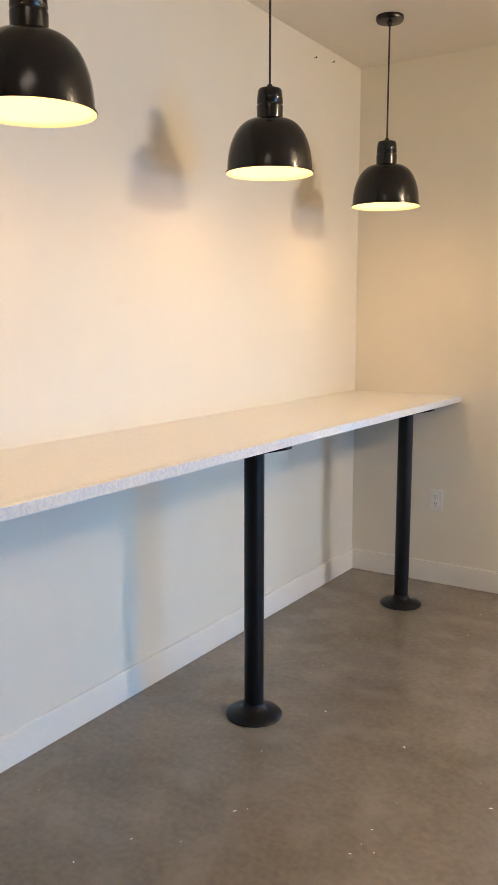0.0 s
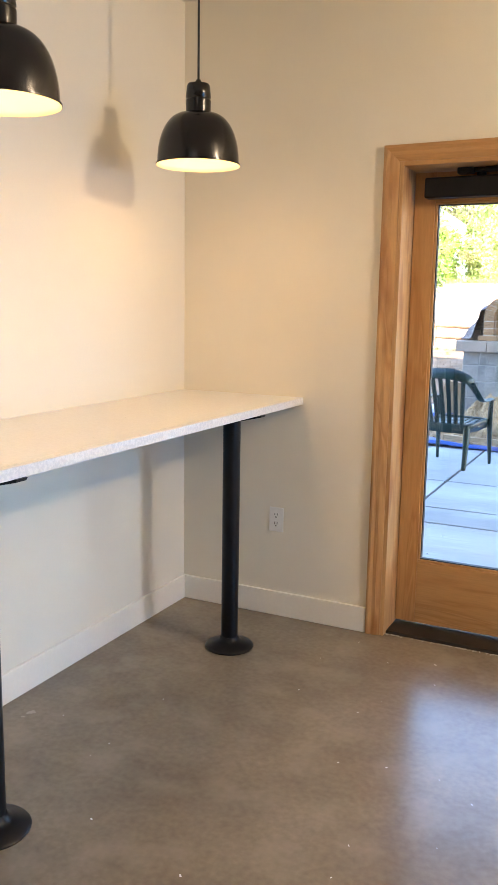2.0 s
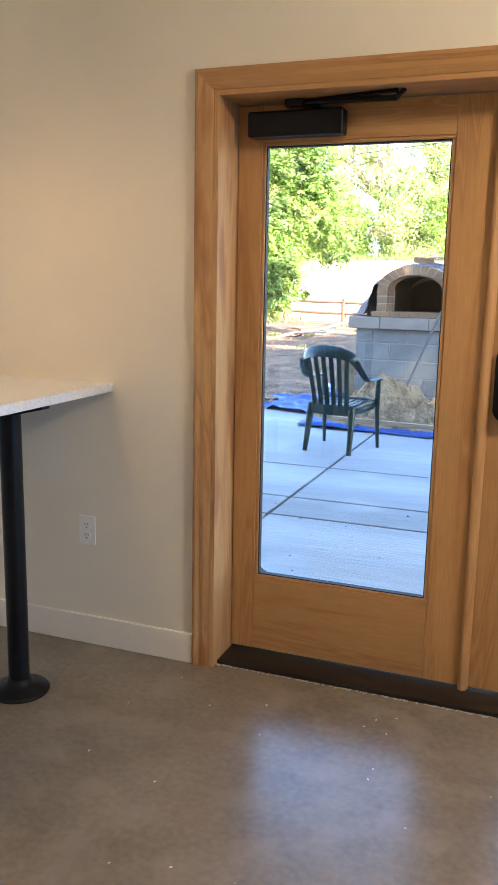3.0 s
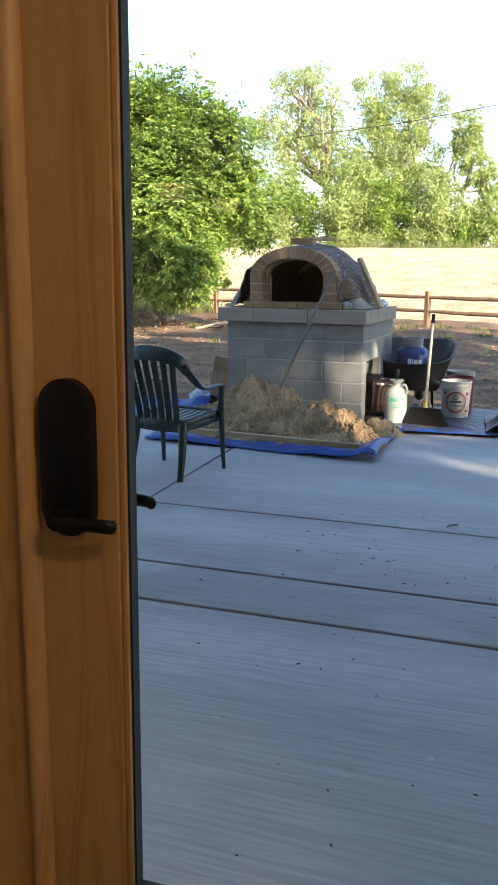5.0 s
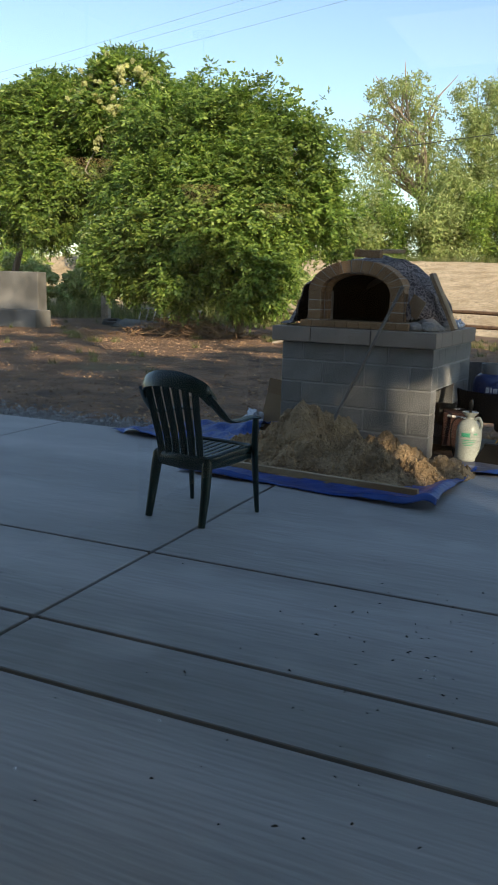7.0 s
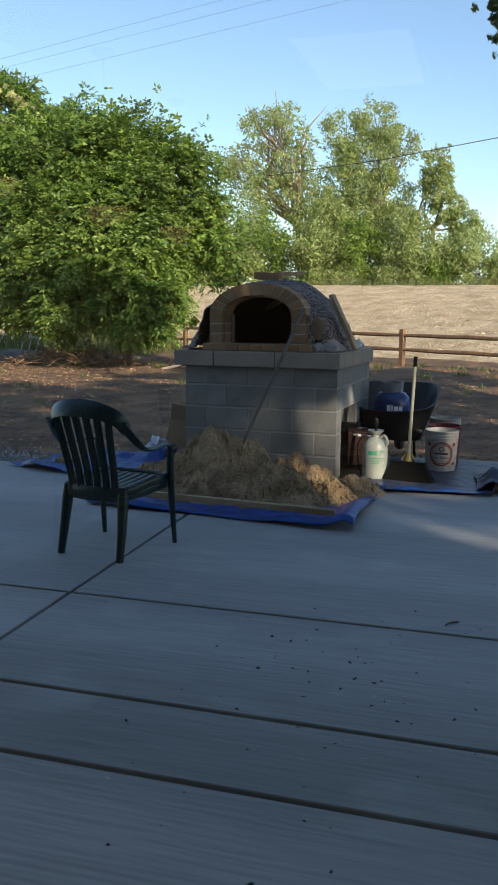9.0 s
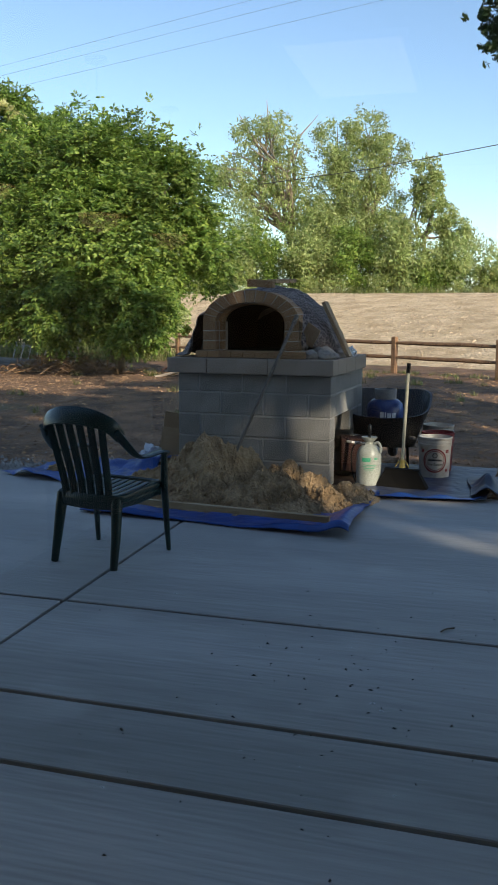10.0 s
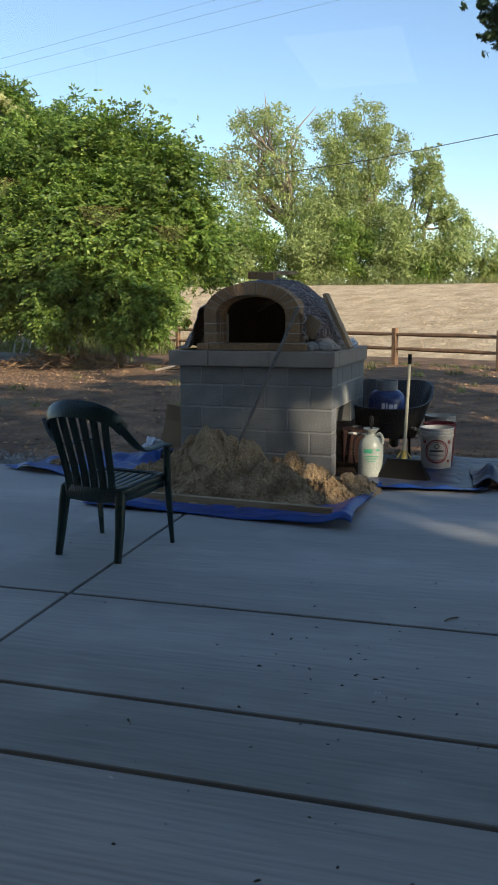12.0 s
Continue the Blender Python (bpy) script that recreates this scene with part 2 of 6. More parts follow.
M = dict(
    wall=surf("eggshell_wall_paint", (0.78, 0.725, 0.605), (0.81, 0.755, 0.635), 1.3, 0.55, 0.06, bump=0.06, bscale=220, fine=0.015),
    ceil=surf("ceiling_paint", (0.78, 0.735, 0.635), (0.81, 0.765, 0.665), 1.1, 0.8, 0.05, bump=0.06, bscale=200, fine=0.015),
    base=surf("satin_white_trim_paint", (0.84, 0.79, 0.69), (0.87, 0.82, 0.72), 3, 0.35, 0.05, bump=0.03, fine=0.02),
    floor=surf("sealed_concrete", (0.165, 0.138, 0.100), (0.275, 0.233, 0.176), 2.6, 0.25, 0.05, bump=0.04, bscale=45,
               spots=(5.5, (0.30, 0.26, 0.205), 0.50, 0.9), fine=0.14, lo=0.25, hi=0.85, detail=6),
    quartz=surf("speckled_quartz", (0.73, 0.72, 0.69), (0.79, 0.78, 0.75), 90, 0.30, 0.05, bump=0.02, bscale=300, fine=0.04),
    quartz_edge=surf("speckled_quartz_edge", (0.67, 0.67, 0.66), (0.77, 0.76, 0.735), 110, 0.30, 0.05, bump=0.02, bscale=300, fine=0.05, lo=0.42, hi=0.58),
    black=surf("black_powder_coat", (0.006, 0.006, 0.0065), (0.009, 0.009, 0.0095), 6, 0.34, 0.06, spec=0.22, bump=0.05, bscale=260, fine=0.06),
    enamel=surf("black_enamel", (0.006, 0.005, 0.0045), (0.009, 0.007, 0.0065), 6, 0.2, 0.03, spec=0.5, bump=0.02, fine=0.04),
    # lamp lining: the bulb's yellow glow is part of the base colour
    shade_in=surf("glow_yellow_enamel", (0.80, 0.68, 0.40), (0.82, 0.70, 0.42), 5, 0.5, 0.05, bump=0.0, fine=0.01),
    bronze=surf("dark_bronze", (0.016, 0.013, 0.011), (0.026, 0.021, 0.018), 8, 0.42, 0.08, 0.4, bump=0.08, bscale=150, fine=0.1),
    rubber=surf("black_rubber", (0.014, 0.014, 0.015), (0.024, 0.024, 0.024), 20, 0.7, 0.1, bump=0.4, bscale=120, fine=0.2),
    plate=surf("white_plastic", (0.82, 0.81, 0.77), (0.85, 0.84, 0.80), 9, 0.35, 0.05, bump=0.0, fine=0.02),
    wood_z=wood("fir_upright_grain", (0.51, 0.285, 0.108), (0.34, 0.15, 0.045), 'z', 7.0, vary=0.07, knots=False),
    wood_x=wood("fir_level_grain", (0.51, 0.285, 0.108), (0.34, 0.15, 0.045), 'x', 7.0, vary=0.07, knots=False),
    trim_z=wood("knotty_fir_upright", (0.54, 0.32, 0.135), (0.33, 0.145, 0.05), 'z', 7.0, vary=0.06),
    trim_x=wood("fir_head_trim", (0.48, 0.26, 0.095), (0.34, 0.15, 0.05), 'x', 7.0, vary=0.06, knots=False),
    astragal=wood("fir_astragal", (0.54, 0.31, 0.125), (0.40, 0.19, 0.06), 'z', 7.0, vary=0.05, knots=False),
    glass=pane_material(),
    stucco=surf("exterior_plaster", (0.22, 0.20, 0.17), (0.28, 0.25, 0.21), 2, 0.9, 0.05, bump=0.4, bscale=70, bdist=0.004),
    roof=surf("dark_roofing", (0.05, 0.05, 0.05), (0.09, 0.085, 0.08), 3, 0.9, 0.05, bump=0.4, bscale=60),
    patio=surf("broomed_concrete", (0.27, 0.262, 0.248), (0.47, 0.455, 0.435), 1.2, 0.75, 0.08, bump=0.3, bscale=60, stretch=(0.05, 1, 1),
               vary=0.05, fine=0.19, bdist=0.003, lo=0.3, hi=0.7, detail=10, spots=(1.7, (0.50, 0.485, 0.46), 0.56, 0.86)),
    joint=surf("joint_dirt", (0.022, 0.018, 0.015), (0.05, 0.042, 0.035), 15, 0.95, 0.03, bump=0.4),
    dirt=surf("bare_dirt", (0.085, 0.045, 0.024), (0.27, 0.15, 0.08), 1.6, 0.95, 0.03, bump=0.9, bscale=16, bdist=0.05, fine=0.35, detail=10,
              spots=(0.22, (0.15, 0.15, 0.07), 0.62, 0.78)),
    bank=surf("chipped_bark_bank", (0.44, 0.31, 0.17), (0.70, 0.53, 0.33), 1.1, 0.95, 0.03, bump=1.0, bscale=9, bdist=0.09, fine=0.32, detail=10),
    chips=surf("wood_chips", (0.12, 0.062, 0.03), (0.40, 0.24, 0.125), 3, 0.9, 0.05, bump=0.2, island=0.55, fine=0.2),
    bankchips=surf("pale_chips", (0.38, 0.27, 0.17), (0.56, 0.42, 0.28), 3, 0.9, 0.05, bump=0.2, island=0.4, fine=0.2),
    gravel=surf("grey_gravel", (0.20, 0.19, 0.18), (0.36, 0.35, 0.33), 8, 0.9, 0.05, bump=0.3, island=0.45),
    cmu=surf("split_grey_block", (0.20, 0.19, 0.172), (0.275, 0.26, 0.237), 6, 0.92, 0.04, bump=0.6, bscale=120, vary=0.10, bdist=0.003),
    mortar=surf("mortar", (0.30, 0.285, 0.26), (0.40, 0.38, 0.35), 12, 0.95, 0.03, bump=0.6, bscale=90),
    capstone=surf("cast_cap_block", (0.29, 0.235, 0.185), (0.37, 0.30, 0.24), 5, 0.85, 0.05, bump=0.4, bscale=120, vary=0.06),
    firebrick=surf("fire_brick", (0.27, 0.15, 0.07), (0.385, 0.235, 0.12), 7, 0.9, 0.05, bump=0.4, bscale=140, vary=0.16, fine=0.15),
    oven_mortar=surf("pale_fire_mortar", (0.42, 0.37, 0.31), (0.52, 0.47, 0.40), 12, 0.95, 0.03, bump=0.5),
    # near-black base colour carries the shade inside the oven mouth
    void_dark=surf("void_dark_brick", (0.012, 0.010, 0.009), (0.022, 0.018, 0.015), 7, 0.97, 0.03, spec=0.05, bump=0.4),
    fleece=animal_print(),
    insul=surf("grey_render_coat", (0.24, 0.21, 0.18), (0.35, 0.31, 0.27), 6, 0.95, 0.03, bump=0.8, bscale=40, bdist=0.01),
    sand=surf("damp_sand", (0.265, 0.168, 0.082), (0.45, 0.305, 0.165), 5.0, 0.95, 0.03, bump=1.0, bscale=50, bdist=0.02, fine=0.34, detail=9),
    tarp=surf("blue_tarpaulin", (0.005, 0.043, 0.20), (0.010, 0.072, 0.33), 6, 0.36, 0.08, bump=0.25, bscale=220, fine=0.12),
    tarp_grey=surf("dusty_blue_tarpaulin", (0.018, 0.032, 0.085), (0.07, 0.075, 0.09), 4, 0.45, 0.1, bump=0.3, bscale=120, fine=0.2),
    chair=surf("dark_green_resin", (0.0035, 0.018, 0.015), (0.006, 0.028, 0.023), 8, 0.30, 0.06, bump=0.04, fine=0.06),
    card=surf("brown_cardboard", (0.38, 0.25, 0.14), (0.45, 0.31, 0.18), 6, 0.85, 0.05, bump=0.1, stretch=(1, 1, 6)),
    plank=wood("weathered_plank", (0.40, 0.29, 0.17), (0.26, 0.16, 0.08), 'x', 8.0, rough=0.8),
    fence=wood("weathered_rail", (0.26, 0.145, 0.075), (0.13, 0.07, 0.04), 'z', 8.0, rough=0.85),
    bark=surf("tree_bark", (0.10, 0.075, 0.05), (0.20, 0.155, 0.115), 5, 0.95, 0.03, bump=0.9, bscale=14, stretch=(1, 1, 0.25), bdist=0.03, fine=0.3),
    poplarbark=surf("pale_poplar_bark", (0.19, 0.14, 0.095), (0.33, 0.255, 0.185), 5, 0.95, 0.03, bump=0.6, bscale=14, stretch=(1, 1, 0.25), fine=0.25),
    deadwood=surf("grey_dead_wood", (0.28, 0.22, 0.17), (0.42, 0.35, 0.28), 5, 0.95, 0.03, bump=0.5, bscale=20, fine=0.2),
    tub=surf("black_barrow_tub", (0.010, 0.010, 0.011), (0.022, 0.022, 0.022), 5, 0.5, 0.1, bump=0.1, spots=(3, (0.11, 0.095, 0.08), 0.55, 0.75)),
    tank=surf("navy_tank_paint", (0.012, 0.03, 0.12), (0.02, 0.045, 0.16), 6, 0.3, 0.05, bump=0.03),
    tankgrey=surf("pale_grey_tank", (0.16, 0.17, 0.18), (0.24, 0.25, 0.26), 6, 0.4, 0.05, bump=0.03),
    poly=surf("milky_polythene", (0.30, 0.31, 0.265), (0.40, 0.41, 0.355), 5, 0.4, 0.06, bump=0.05),
    green=surf("green_print", (0.05, 0.30, 0.17), (0.07, 0.36, 0.2), 6, 0.5, 0.05, bump=0),
    pail=surf("scuffed_white_pail", (0.46, 0.42, 0.36), (0.62, 0.58, 0.51), 6, 0.45, 0.08, bump=0.1, spots=(7, (0.34, 0.26, 0.19), 0.55, 0.72)),
    red=surf("red_print", (0.22, 0.018, 0.018), (0.28, 0.03, 0.027), 6, 0.5, 0.05, bump=0),
    ink=surf("black_print", (0.02, 0.02, 0.02), (0.03, 0.03, 0.03), 6, 0.5, 0.05, bump=0),
    white=surf("white_print", (0.72, 0.73, 0.75), (0.78, 0.79, 0.8), 6, 0.5, 0.05, bump=0),
    handle=surf("pale_broom_handle", (0.40, 0.37, 0.26), (0.48, 0.44, 0.32), 6, 0.5, 0.08, bump=0.05),
    yellow=surf("yellow_plastic", (0.30, 0.23, 0.05), (0.38, 0.29, 0.07), 6, 0.45, 0.05, bump=0.03),
    bristle=surf("black_bristles", (0.006, 0.006, 0.006), (0.014, 0.013, 0.012), 30, 0.9, 0.05, spec=0.1, bump=0.9, bscale=220, stretch=(4, 4, 0.2)),
    pole=surf("dull_worn_pole", (0.09, 0.075, 0.06), (0.17, 0.15, 0.125), 14, 0.6, 0.1, 0.2, bump=0.2),
    steel=surf("worn_steel", (0.30, 0.28, 0.26), (0.42, 0.40, 0.37), 10, 0.45, 0.1, 0.6, bump=0.15),
    rust=surf("rusty_iron", (0.035, 0.014, 0.010), (0.07, 0.028, 0.020), 8, 0.85, 0.1, 0.2, bump=0.4),
    bag=surf("white_plastic_bag", (0.66, 0.68, 0.72), (0.78, 0.80, 0.82), 7, 0.3, 0.08, bump=0.3, bscale=40, bdist=0.006),
    cable=surf("black_cable", (0.02, 0.02, 0.022), (0.04, 0.04, 0.042), 3, 0.6, 0.1, bump=0),
    oldcon=surf("stained_old_concrete", (0.09, 0.085, 0.075), (0.24, 0.22, 0.19), 1.5, 0.95, 0.03, bump=0.5, bscale=40, bdist=0.01),
    elder=leafy("elder_leaves", (0.055, 0.115, 0.018), (0.20, 0.31, 0.055), (0.40, 0.48, 0.10)),
    poplar=leafy("poplar_leaves", (0.20, 0.28, 0.085), (0.38, 0.45, 0.15), (0.56, 0.58, 0.25)),
    oak=leafy("oak_leaves", (0.02, 0.045, 0.012), (0.04, 0.075, 0.02), (0.07, 0.11, 0.03)),
    grass=leafy("dry_grass", (0.10, 0.15, 0.04), (0.20, 0.22, 0.07), (0.34, 0.30, 0.12)),
    blossom=leafy("cream_blossom", (0.62, 0.60, 0.22), (0.72, 0.70, 0.34), (0.80, 0.78, 0.48)),
    yleaf=leafy("yellow_leaves", (0.30, 0.33, 0.05), (0.42, 0.42, 0.07), (0.5, 0.48, 0.1)),
    bulb=glow("lit_bulb", (1.0, 0.72, 0.30), 1.6),
    panel=glow("lit_diffuser", (1.0, 0.84, 0.66), 0.45),
)


# ---- mesh helpers ----
def box(bm, x0, x1, y0, y1, z0, z1, m=None):
    """Adds a box; m: an optional pose."""
    vs = [bm.verts.new(m @ Vector(c) if m else c) for c in
          ((x0, y0, z0), (x1, y0, z0), (x1, y1, z0), (x0, y1, z0), (x0, y0, z1), (x1, y0, z1), (x1, y1, z1), (x0, y1, z1))]
    for f in ((3, 2, 1, 0), (4, 5, 6, 7), (0, 1, 5, 4), (1, 2, 6, 5), (2, 3, 7, 6), (3, 0, 4, 7)):
        bm.faces.new([vs[i] for i in f])
    return bm


def cut(x0, x1, y0, y1, z0, z1, bevel=0.0, m=None, seg=2):
    """A new bmesh with one box, its edges rounded."""
    bm = box(bmesh.new(), x0, x1, y0, y1, z0, z1, m)
    if bevel:
        bmesh.ops.bevel(bm, geom=bm.edges[:], offset=bevel, segments=seg, profile=0.5, affect='EDGES')
    return bm


def lathe(profile, seg=32, at=(0, 0, 0), bm=None):
    """Turns (radius, height) pairs about z."""
    bm = bm or bmesh.new()
    rings = []
    for r, z in profile:
        if r < 1e-5:
            rings.append([bm.verts.new((at[0], at[1], at[2] + z))])
        else:
            rings.append([bm.verts.new((at[0] + r * math.cos(2 * math.pi * k / seg), at[1] + r * math.sin(2 * math.pi * k / seg), at[2] + z))
                          for k in range(seg)])
    for a, b in zip(rings, rings[1:]):
        for k in range(seg):
            j = (k + 1) % seg
            q = [a[k % len(a)], a[j % len(a)], b[j % len(b)], b[k % len(b)]]
            q = list(dict.fromkeys(q))
            if len(q) > 2:
                bm.faces.new(q)
    return bm


def tube(points, radii, seg=8, bm=None, flat=None):
    """A tapering tube through points; flat: (width, depth) factors of its section."""
    bm = bm or bmesh.new()
    pts = [Vector(p) for p in points]
    if not hasattr(radii, "__len__"):
        radii = [radii] * len(pts)
    rings, up = [], None
    for i, p in enumerate(pts):
        d = (pts[min(i + 1, len(pts) - 1)] - pts[max(i - 1, 0)]).normalized()
        if up is None:
            up = d.orthogonal().normalized() if abs(d.z) > 0.9 or not flat else Vector((0, 0, 1)).cross(d).normalized()
        side = (up - d * up.dot(d)).normalized()
        up = side
        other = d.cross(side)
        a, b = flat or (1, 1)
        rings.append([bm.verts.new(p + radii[i] * (a * math.cos(2 * math.pi * k / seg) * side + b * math.sin(2 * math.pi * k / seg) * other))
                      for k in range(seg)])
    for a, b in zip(rings, rings[1:]):
        for k in range(seg):
            bm.faces.new((a[k], a[(k + 1) % seg], b[(k + 1) % seg], b[k]))
    bm.faces.new(rings[0][::-1]), bm.faces.new(rings[-1])
    return bm


def curve_points(ctrl, n=24):
    """A smooth run of points through the control points."""
    c = [Vector(p) for p in ctrl]
    c = [2 * c[0] - c[1]] + c + [2 * c[-1] - c[-2]]
    out = []
    spans = len(c) - 3
    for i in range(n + 1):
        u = i / n * spans
        k = min(int(u), spans - 1)
        u -= k
        p0, p1, p2, p3 = c[k:k + 4]
        out.append(0.5 * (2 * p1 + (p2 - p0) * u + (2 * p0 - 5 * p1 + 4 * p2 - p3) * u * u + (3 * p1 - p0 - 3 * p2 + p3) * u ** 3))
    return out


def part(name, bm, material, parent=None, label="", smooth=False):
    """Links a bmesh as one mesh object, under a thing or part if given."""
    bmesh.ops.recalc_face_normals(bm, faces=bm.faces[:])
    me = bpy.data.meshes.new(name)
    bm.to_mesh(me)
    bm.free()
    me.materials.append(M[material])
    if smooth:
        me.shade_smooth()
        me.set_sharp_from_angle(angle=radians(40))
    ob = new(name, me)
    if parent:
        ob.parent = parent
    return tagged(ob, label)


def raw(name, verts, faces, material, parent=None, smooth=False):
    me = bpy.data.meshes.new(name)
    me.from_pydata(verts, [], faces)
    me.materials.append(M[material])
    if smooth:
        me.shade_smooth()
    ob = new(name, me)
    if parent:
        ob.parent = parent
    return ob


def thing(name, label, category, m=None, group="", kind=""):
    ob = tagged(new(name), label, category, group, kind)
    if m is not None:
        ob.matrix_world = m
    return ob


def structure(name, bm, material, label="", category="", smooth=False):
    return tagged(part(name, bm, material, None, label, smooth), label, category, "", "structure")


# ---- the room ----
WX, WY, CEIL = -1.775, 4.59, 2.80
EX = 4.2
OP_L, OP_R, OP_T = -0.745, 1.10, 2.05
OUT = 4.86

structure("floor", cut(-2.0, EX + 0.2, -3.2, 4.64, -0.2, 0.0), "floor", "brown-grey sealed concrete floor, mottled and softly glossy", "floor")
structure("ceiling", cut(WX, EX, -3.0, WY, CEIL, CEIL + 0.15), "ceil", "plain off-white painted ceiling", "ceiling")
structure("wall_west", cut(WX - 0.2, WX, -3.2, OUT, 0.0, CEIL + 0.2), "wall", "off-white painted wall behind the bar counter", "wall")
structure("wall_south", cut(WX, EX, -3.2, -3.0, 0.0, CEIL + 0.2), "wall", "off-white painted back wall", "wall")
bm = box(bmesh.new(), WX, OP_L, WY, OUT - 0.05, 0, CEIL + 0.2)
box(bm, OP_R, EX + 0.2, WY, OUT - 0.05, 0, CEIL + 0.2)
box(bm, OP_L, OP_R, WY, OUT - 0.05, OP_T, CEIL + 0.2)
structure("wall_north", bm, "wall", "off-white painted wall around the glazed double door", "wall")
bm = bmesh.new()
y_prev = -3.0
for wy in WIN_Y:
    box(bm, EX, EX + 0.2, y_prev, wy - 0.34, 0, CEIL + 0.2)
    box(bm, EX, EX + 0.2, wy - 0.34, wy + 0.34, 0, 0.30)
    box(bm, EX, EX + 0.2, wy - 0.34, wy + 0.34, 1.92, CEIL + 0.2)
    y_prev = wy + 0.34
box(bm, EX, EX + 0.2, y_prev, WY, 0, CEIL + 0.2)
structure("wall_east", bm, "wall", "off-white painted wall with two tall windows", "wall")
for i, wy in enumerate(WIN_Y):
    w = thing("window_%d" % (i + 1), "tall clear window in a white frame", "window", kind="structure")
    bm = bmesh.new()
    for y0, y1, z0, z1 in ((-0.34, -0.31, 0.30, 1.92), (0.31, 0.34, 0.30, 1.92), (-0.31, 0.31, 0.30, 0.33), (-0.31, 0.31, 1.89, 1.92)):
        box(bm, EX + 0.05, EX + 0.11, wy + y0, wy + y1, z0, z1)
    part("window_frame", bm, "base", w)
    g = part("pane", cut(EX + 0.075, EX + 0.083, wy - 0.31, wy + 0.31, 0.33, 1.89), "glass", w)
    g.visible_shadow = False

# the rest of the building, unseen: outer skin and roof, sized to shade the yard
bm = box(bmesh.new(), -9.0, OP_L, OUT - 0.05, OUT, -0.2, 6.2)
box(bm, OP_R, 5.6, OUT - 0.05, OUT, -0.2, 6.2)
box(bm, OP_L, OP_R, OUT - 0.05, OUT, OP_T, 6.2)
# low wing added to set where the sun reaches patio and stand
box(bm, 5.6, 13.0, OUT - 0.05, OUT, -0.2, 3.1)
structure("outer_wall", bm, "stucco", "unseen pale plastered outer wall, its height and low wing set for shade", "wall")
bm = box(bmesh.new(), -9.2, 5.7, -6.0, OUT + 0.3, 6.2, 6.35)
structure("roof", bm, "roof", "unseen dark flat roof with a small overhang, set high for shade", "roof")
bm = box(bmesh.new(), 5.4, 5.6, -6.0, OUT - 0.05, -0.2, 6.2)
box(bm, -9.0, -8.8, -6.0, OUT - 0.05, -0.2, 6.2)
box(bm, -9.0, 5.6, -6.2, -6.0, -0.2, 6.2)
structure("outer_side_wall", bm, "stucco", "unseen pale plastered side and rear walls, set tall for shade", "wall")

# unseen porch roof on a post, sized to shade the near patio
porch = thing("porch_roof", "unseen dark-stained porch roof on the outer wall, sized to shade the near patio", "roof", kind="structure")
part("deck", cut(-1.7, 2.7, OUT, 7.6, 3.15, 3.27), "fence", porch)
part("beam", cut(-1.7, 2.7, 7.3, 7.45, 2.95, 3.15), "fence", porch)
for x in (2.5,):
    part("post", cut(x - 0.07, x + 0.07, 7.305, 7.445, -0.2, 2.95, 0.005), "fence", porch)

# skirting
b = thing("baseboard", "satin white painted baseboard along the walls", "baseboard", kind="structure")
BH = 0.118
part("board", cut(WX, WX + 0.014, -3.0, WY - 0.014, 0, BH, 0.003), "base", b)
part("board", cut(WX, OP_L - 0.068, WY - 0.014, WY, 0, BH, 0.003), "base", b)
part("board", cut(OP_R + 0.068, EX, WY - 0.014, WY, 0, BH, 0.003), "base", b)


# ---- double door ----
def moulded(x0, x1, z0, z1, y_back, level):
    """Casing with a stepped face; level: lies along x, else upright."""
    bm = bmesh.new()
    prof = [(0.0, 0.0), (0.0, 0.018), (0.012, 0.022), (0.026, 0.017), (0.042, 0.019), (0.056, 0.015), (0.066, 0.012), (0.066, 0.0)]
    rows = []
    for a, d in prof:
        y = y_back - d
        if level:
            rows.append([bm.verts.new((x0 + a, y, z1 - a)), bm.verts.new((x1 - a, y, z1 - a))])
        elif x1 > x0:
            rows.append([bm.verts.new((x0 + a, y, z0)), bm.verts.new((x0 + a, y, z1 - a))])
        else:
            rows.append([bm.verts.new((x0 - a, y, z0)), bm.verts.new((x0 - a, y, z1 - a))])
    for p, q in zip(rows, rows[1:] + rows[:1]):
        bm.faces.new((p[0], p[1], q[1], q[0]))
    bm.faces.new([r[0] for r in rows]), bm.faces.new([r[1] for r in rows])
    return bm


frame_1 = thing("door_frame", "knotty fir door casing and jambs with a dark threshold", "door frame", kind="structure")
TL, TR, TT = OP_L - 0.066, OP_R + 0.066, OP_T + 0.066
part("casing", moulded(TL, OP_L, 0, TT, WY, False), "trim_z", frame_1, "knotty fir casing")
part("casing", moulded(TR, OP_R, 0, TT, WY, False), "trim_z", frame_1, "knotty fir casing")
part("casing", moulded(TL, TR, 0, TT, WY, True), "trim_x", frame_1)
JY0, JY1 = WY - 0.010, OUT
part("jamb", cut(OP_L, OP_L + 0.018, JY0, JY1, 0, OP_T, 0.002), "trim_z", frame_1)
part("jamb", cut(OP_R - 0.018, OP_R, JY0, JY1, 0, OP_T, 0.002), "trim_z", frame_1)
part("jamb", cut(OP_L + 0.018, OP_R - 0.018, JY0, JY1, OP_T - 0.018, OP_T, 0.002), "trim_x", frame_1)
part("threshold", cut(OP_L + 0.018, OP_R - 0.018, 4.615, OUT + 0.04, -0.04, 0.014, 0.005), "bronze", frame_1, "dark bronze threshold")

D0, D1 = 4.755, 4.800
MID = 0.176


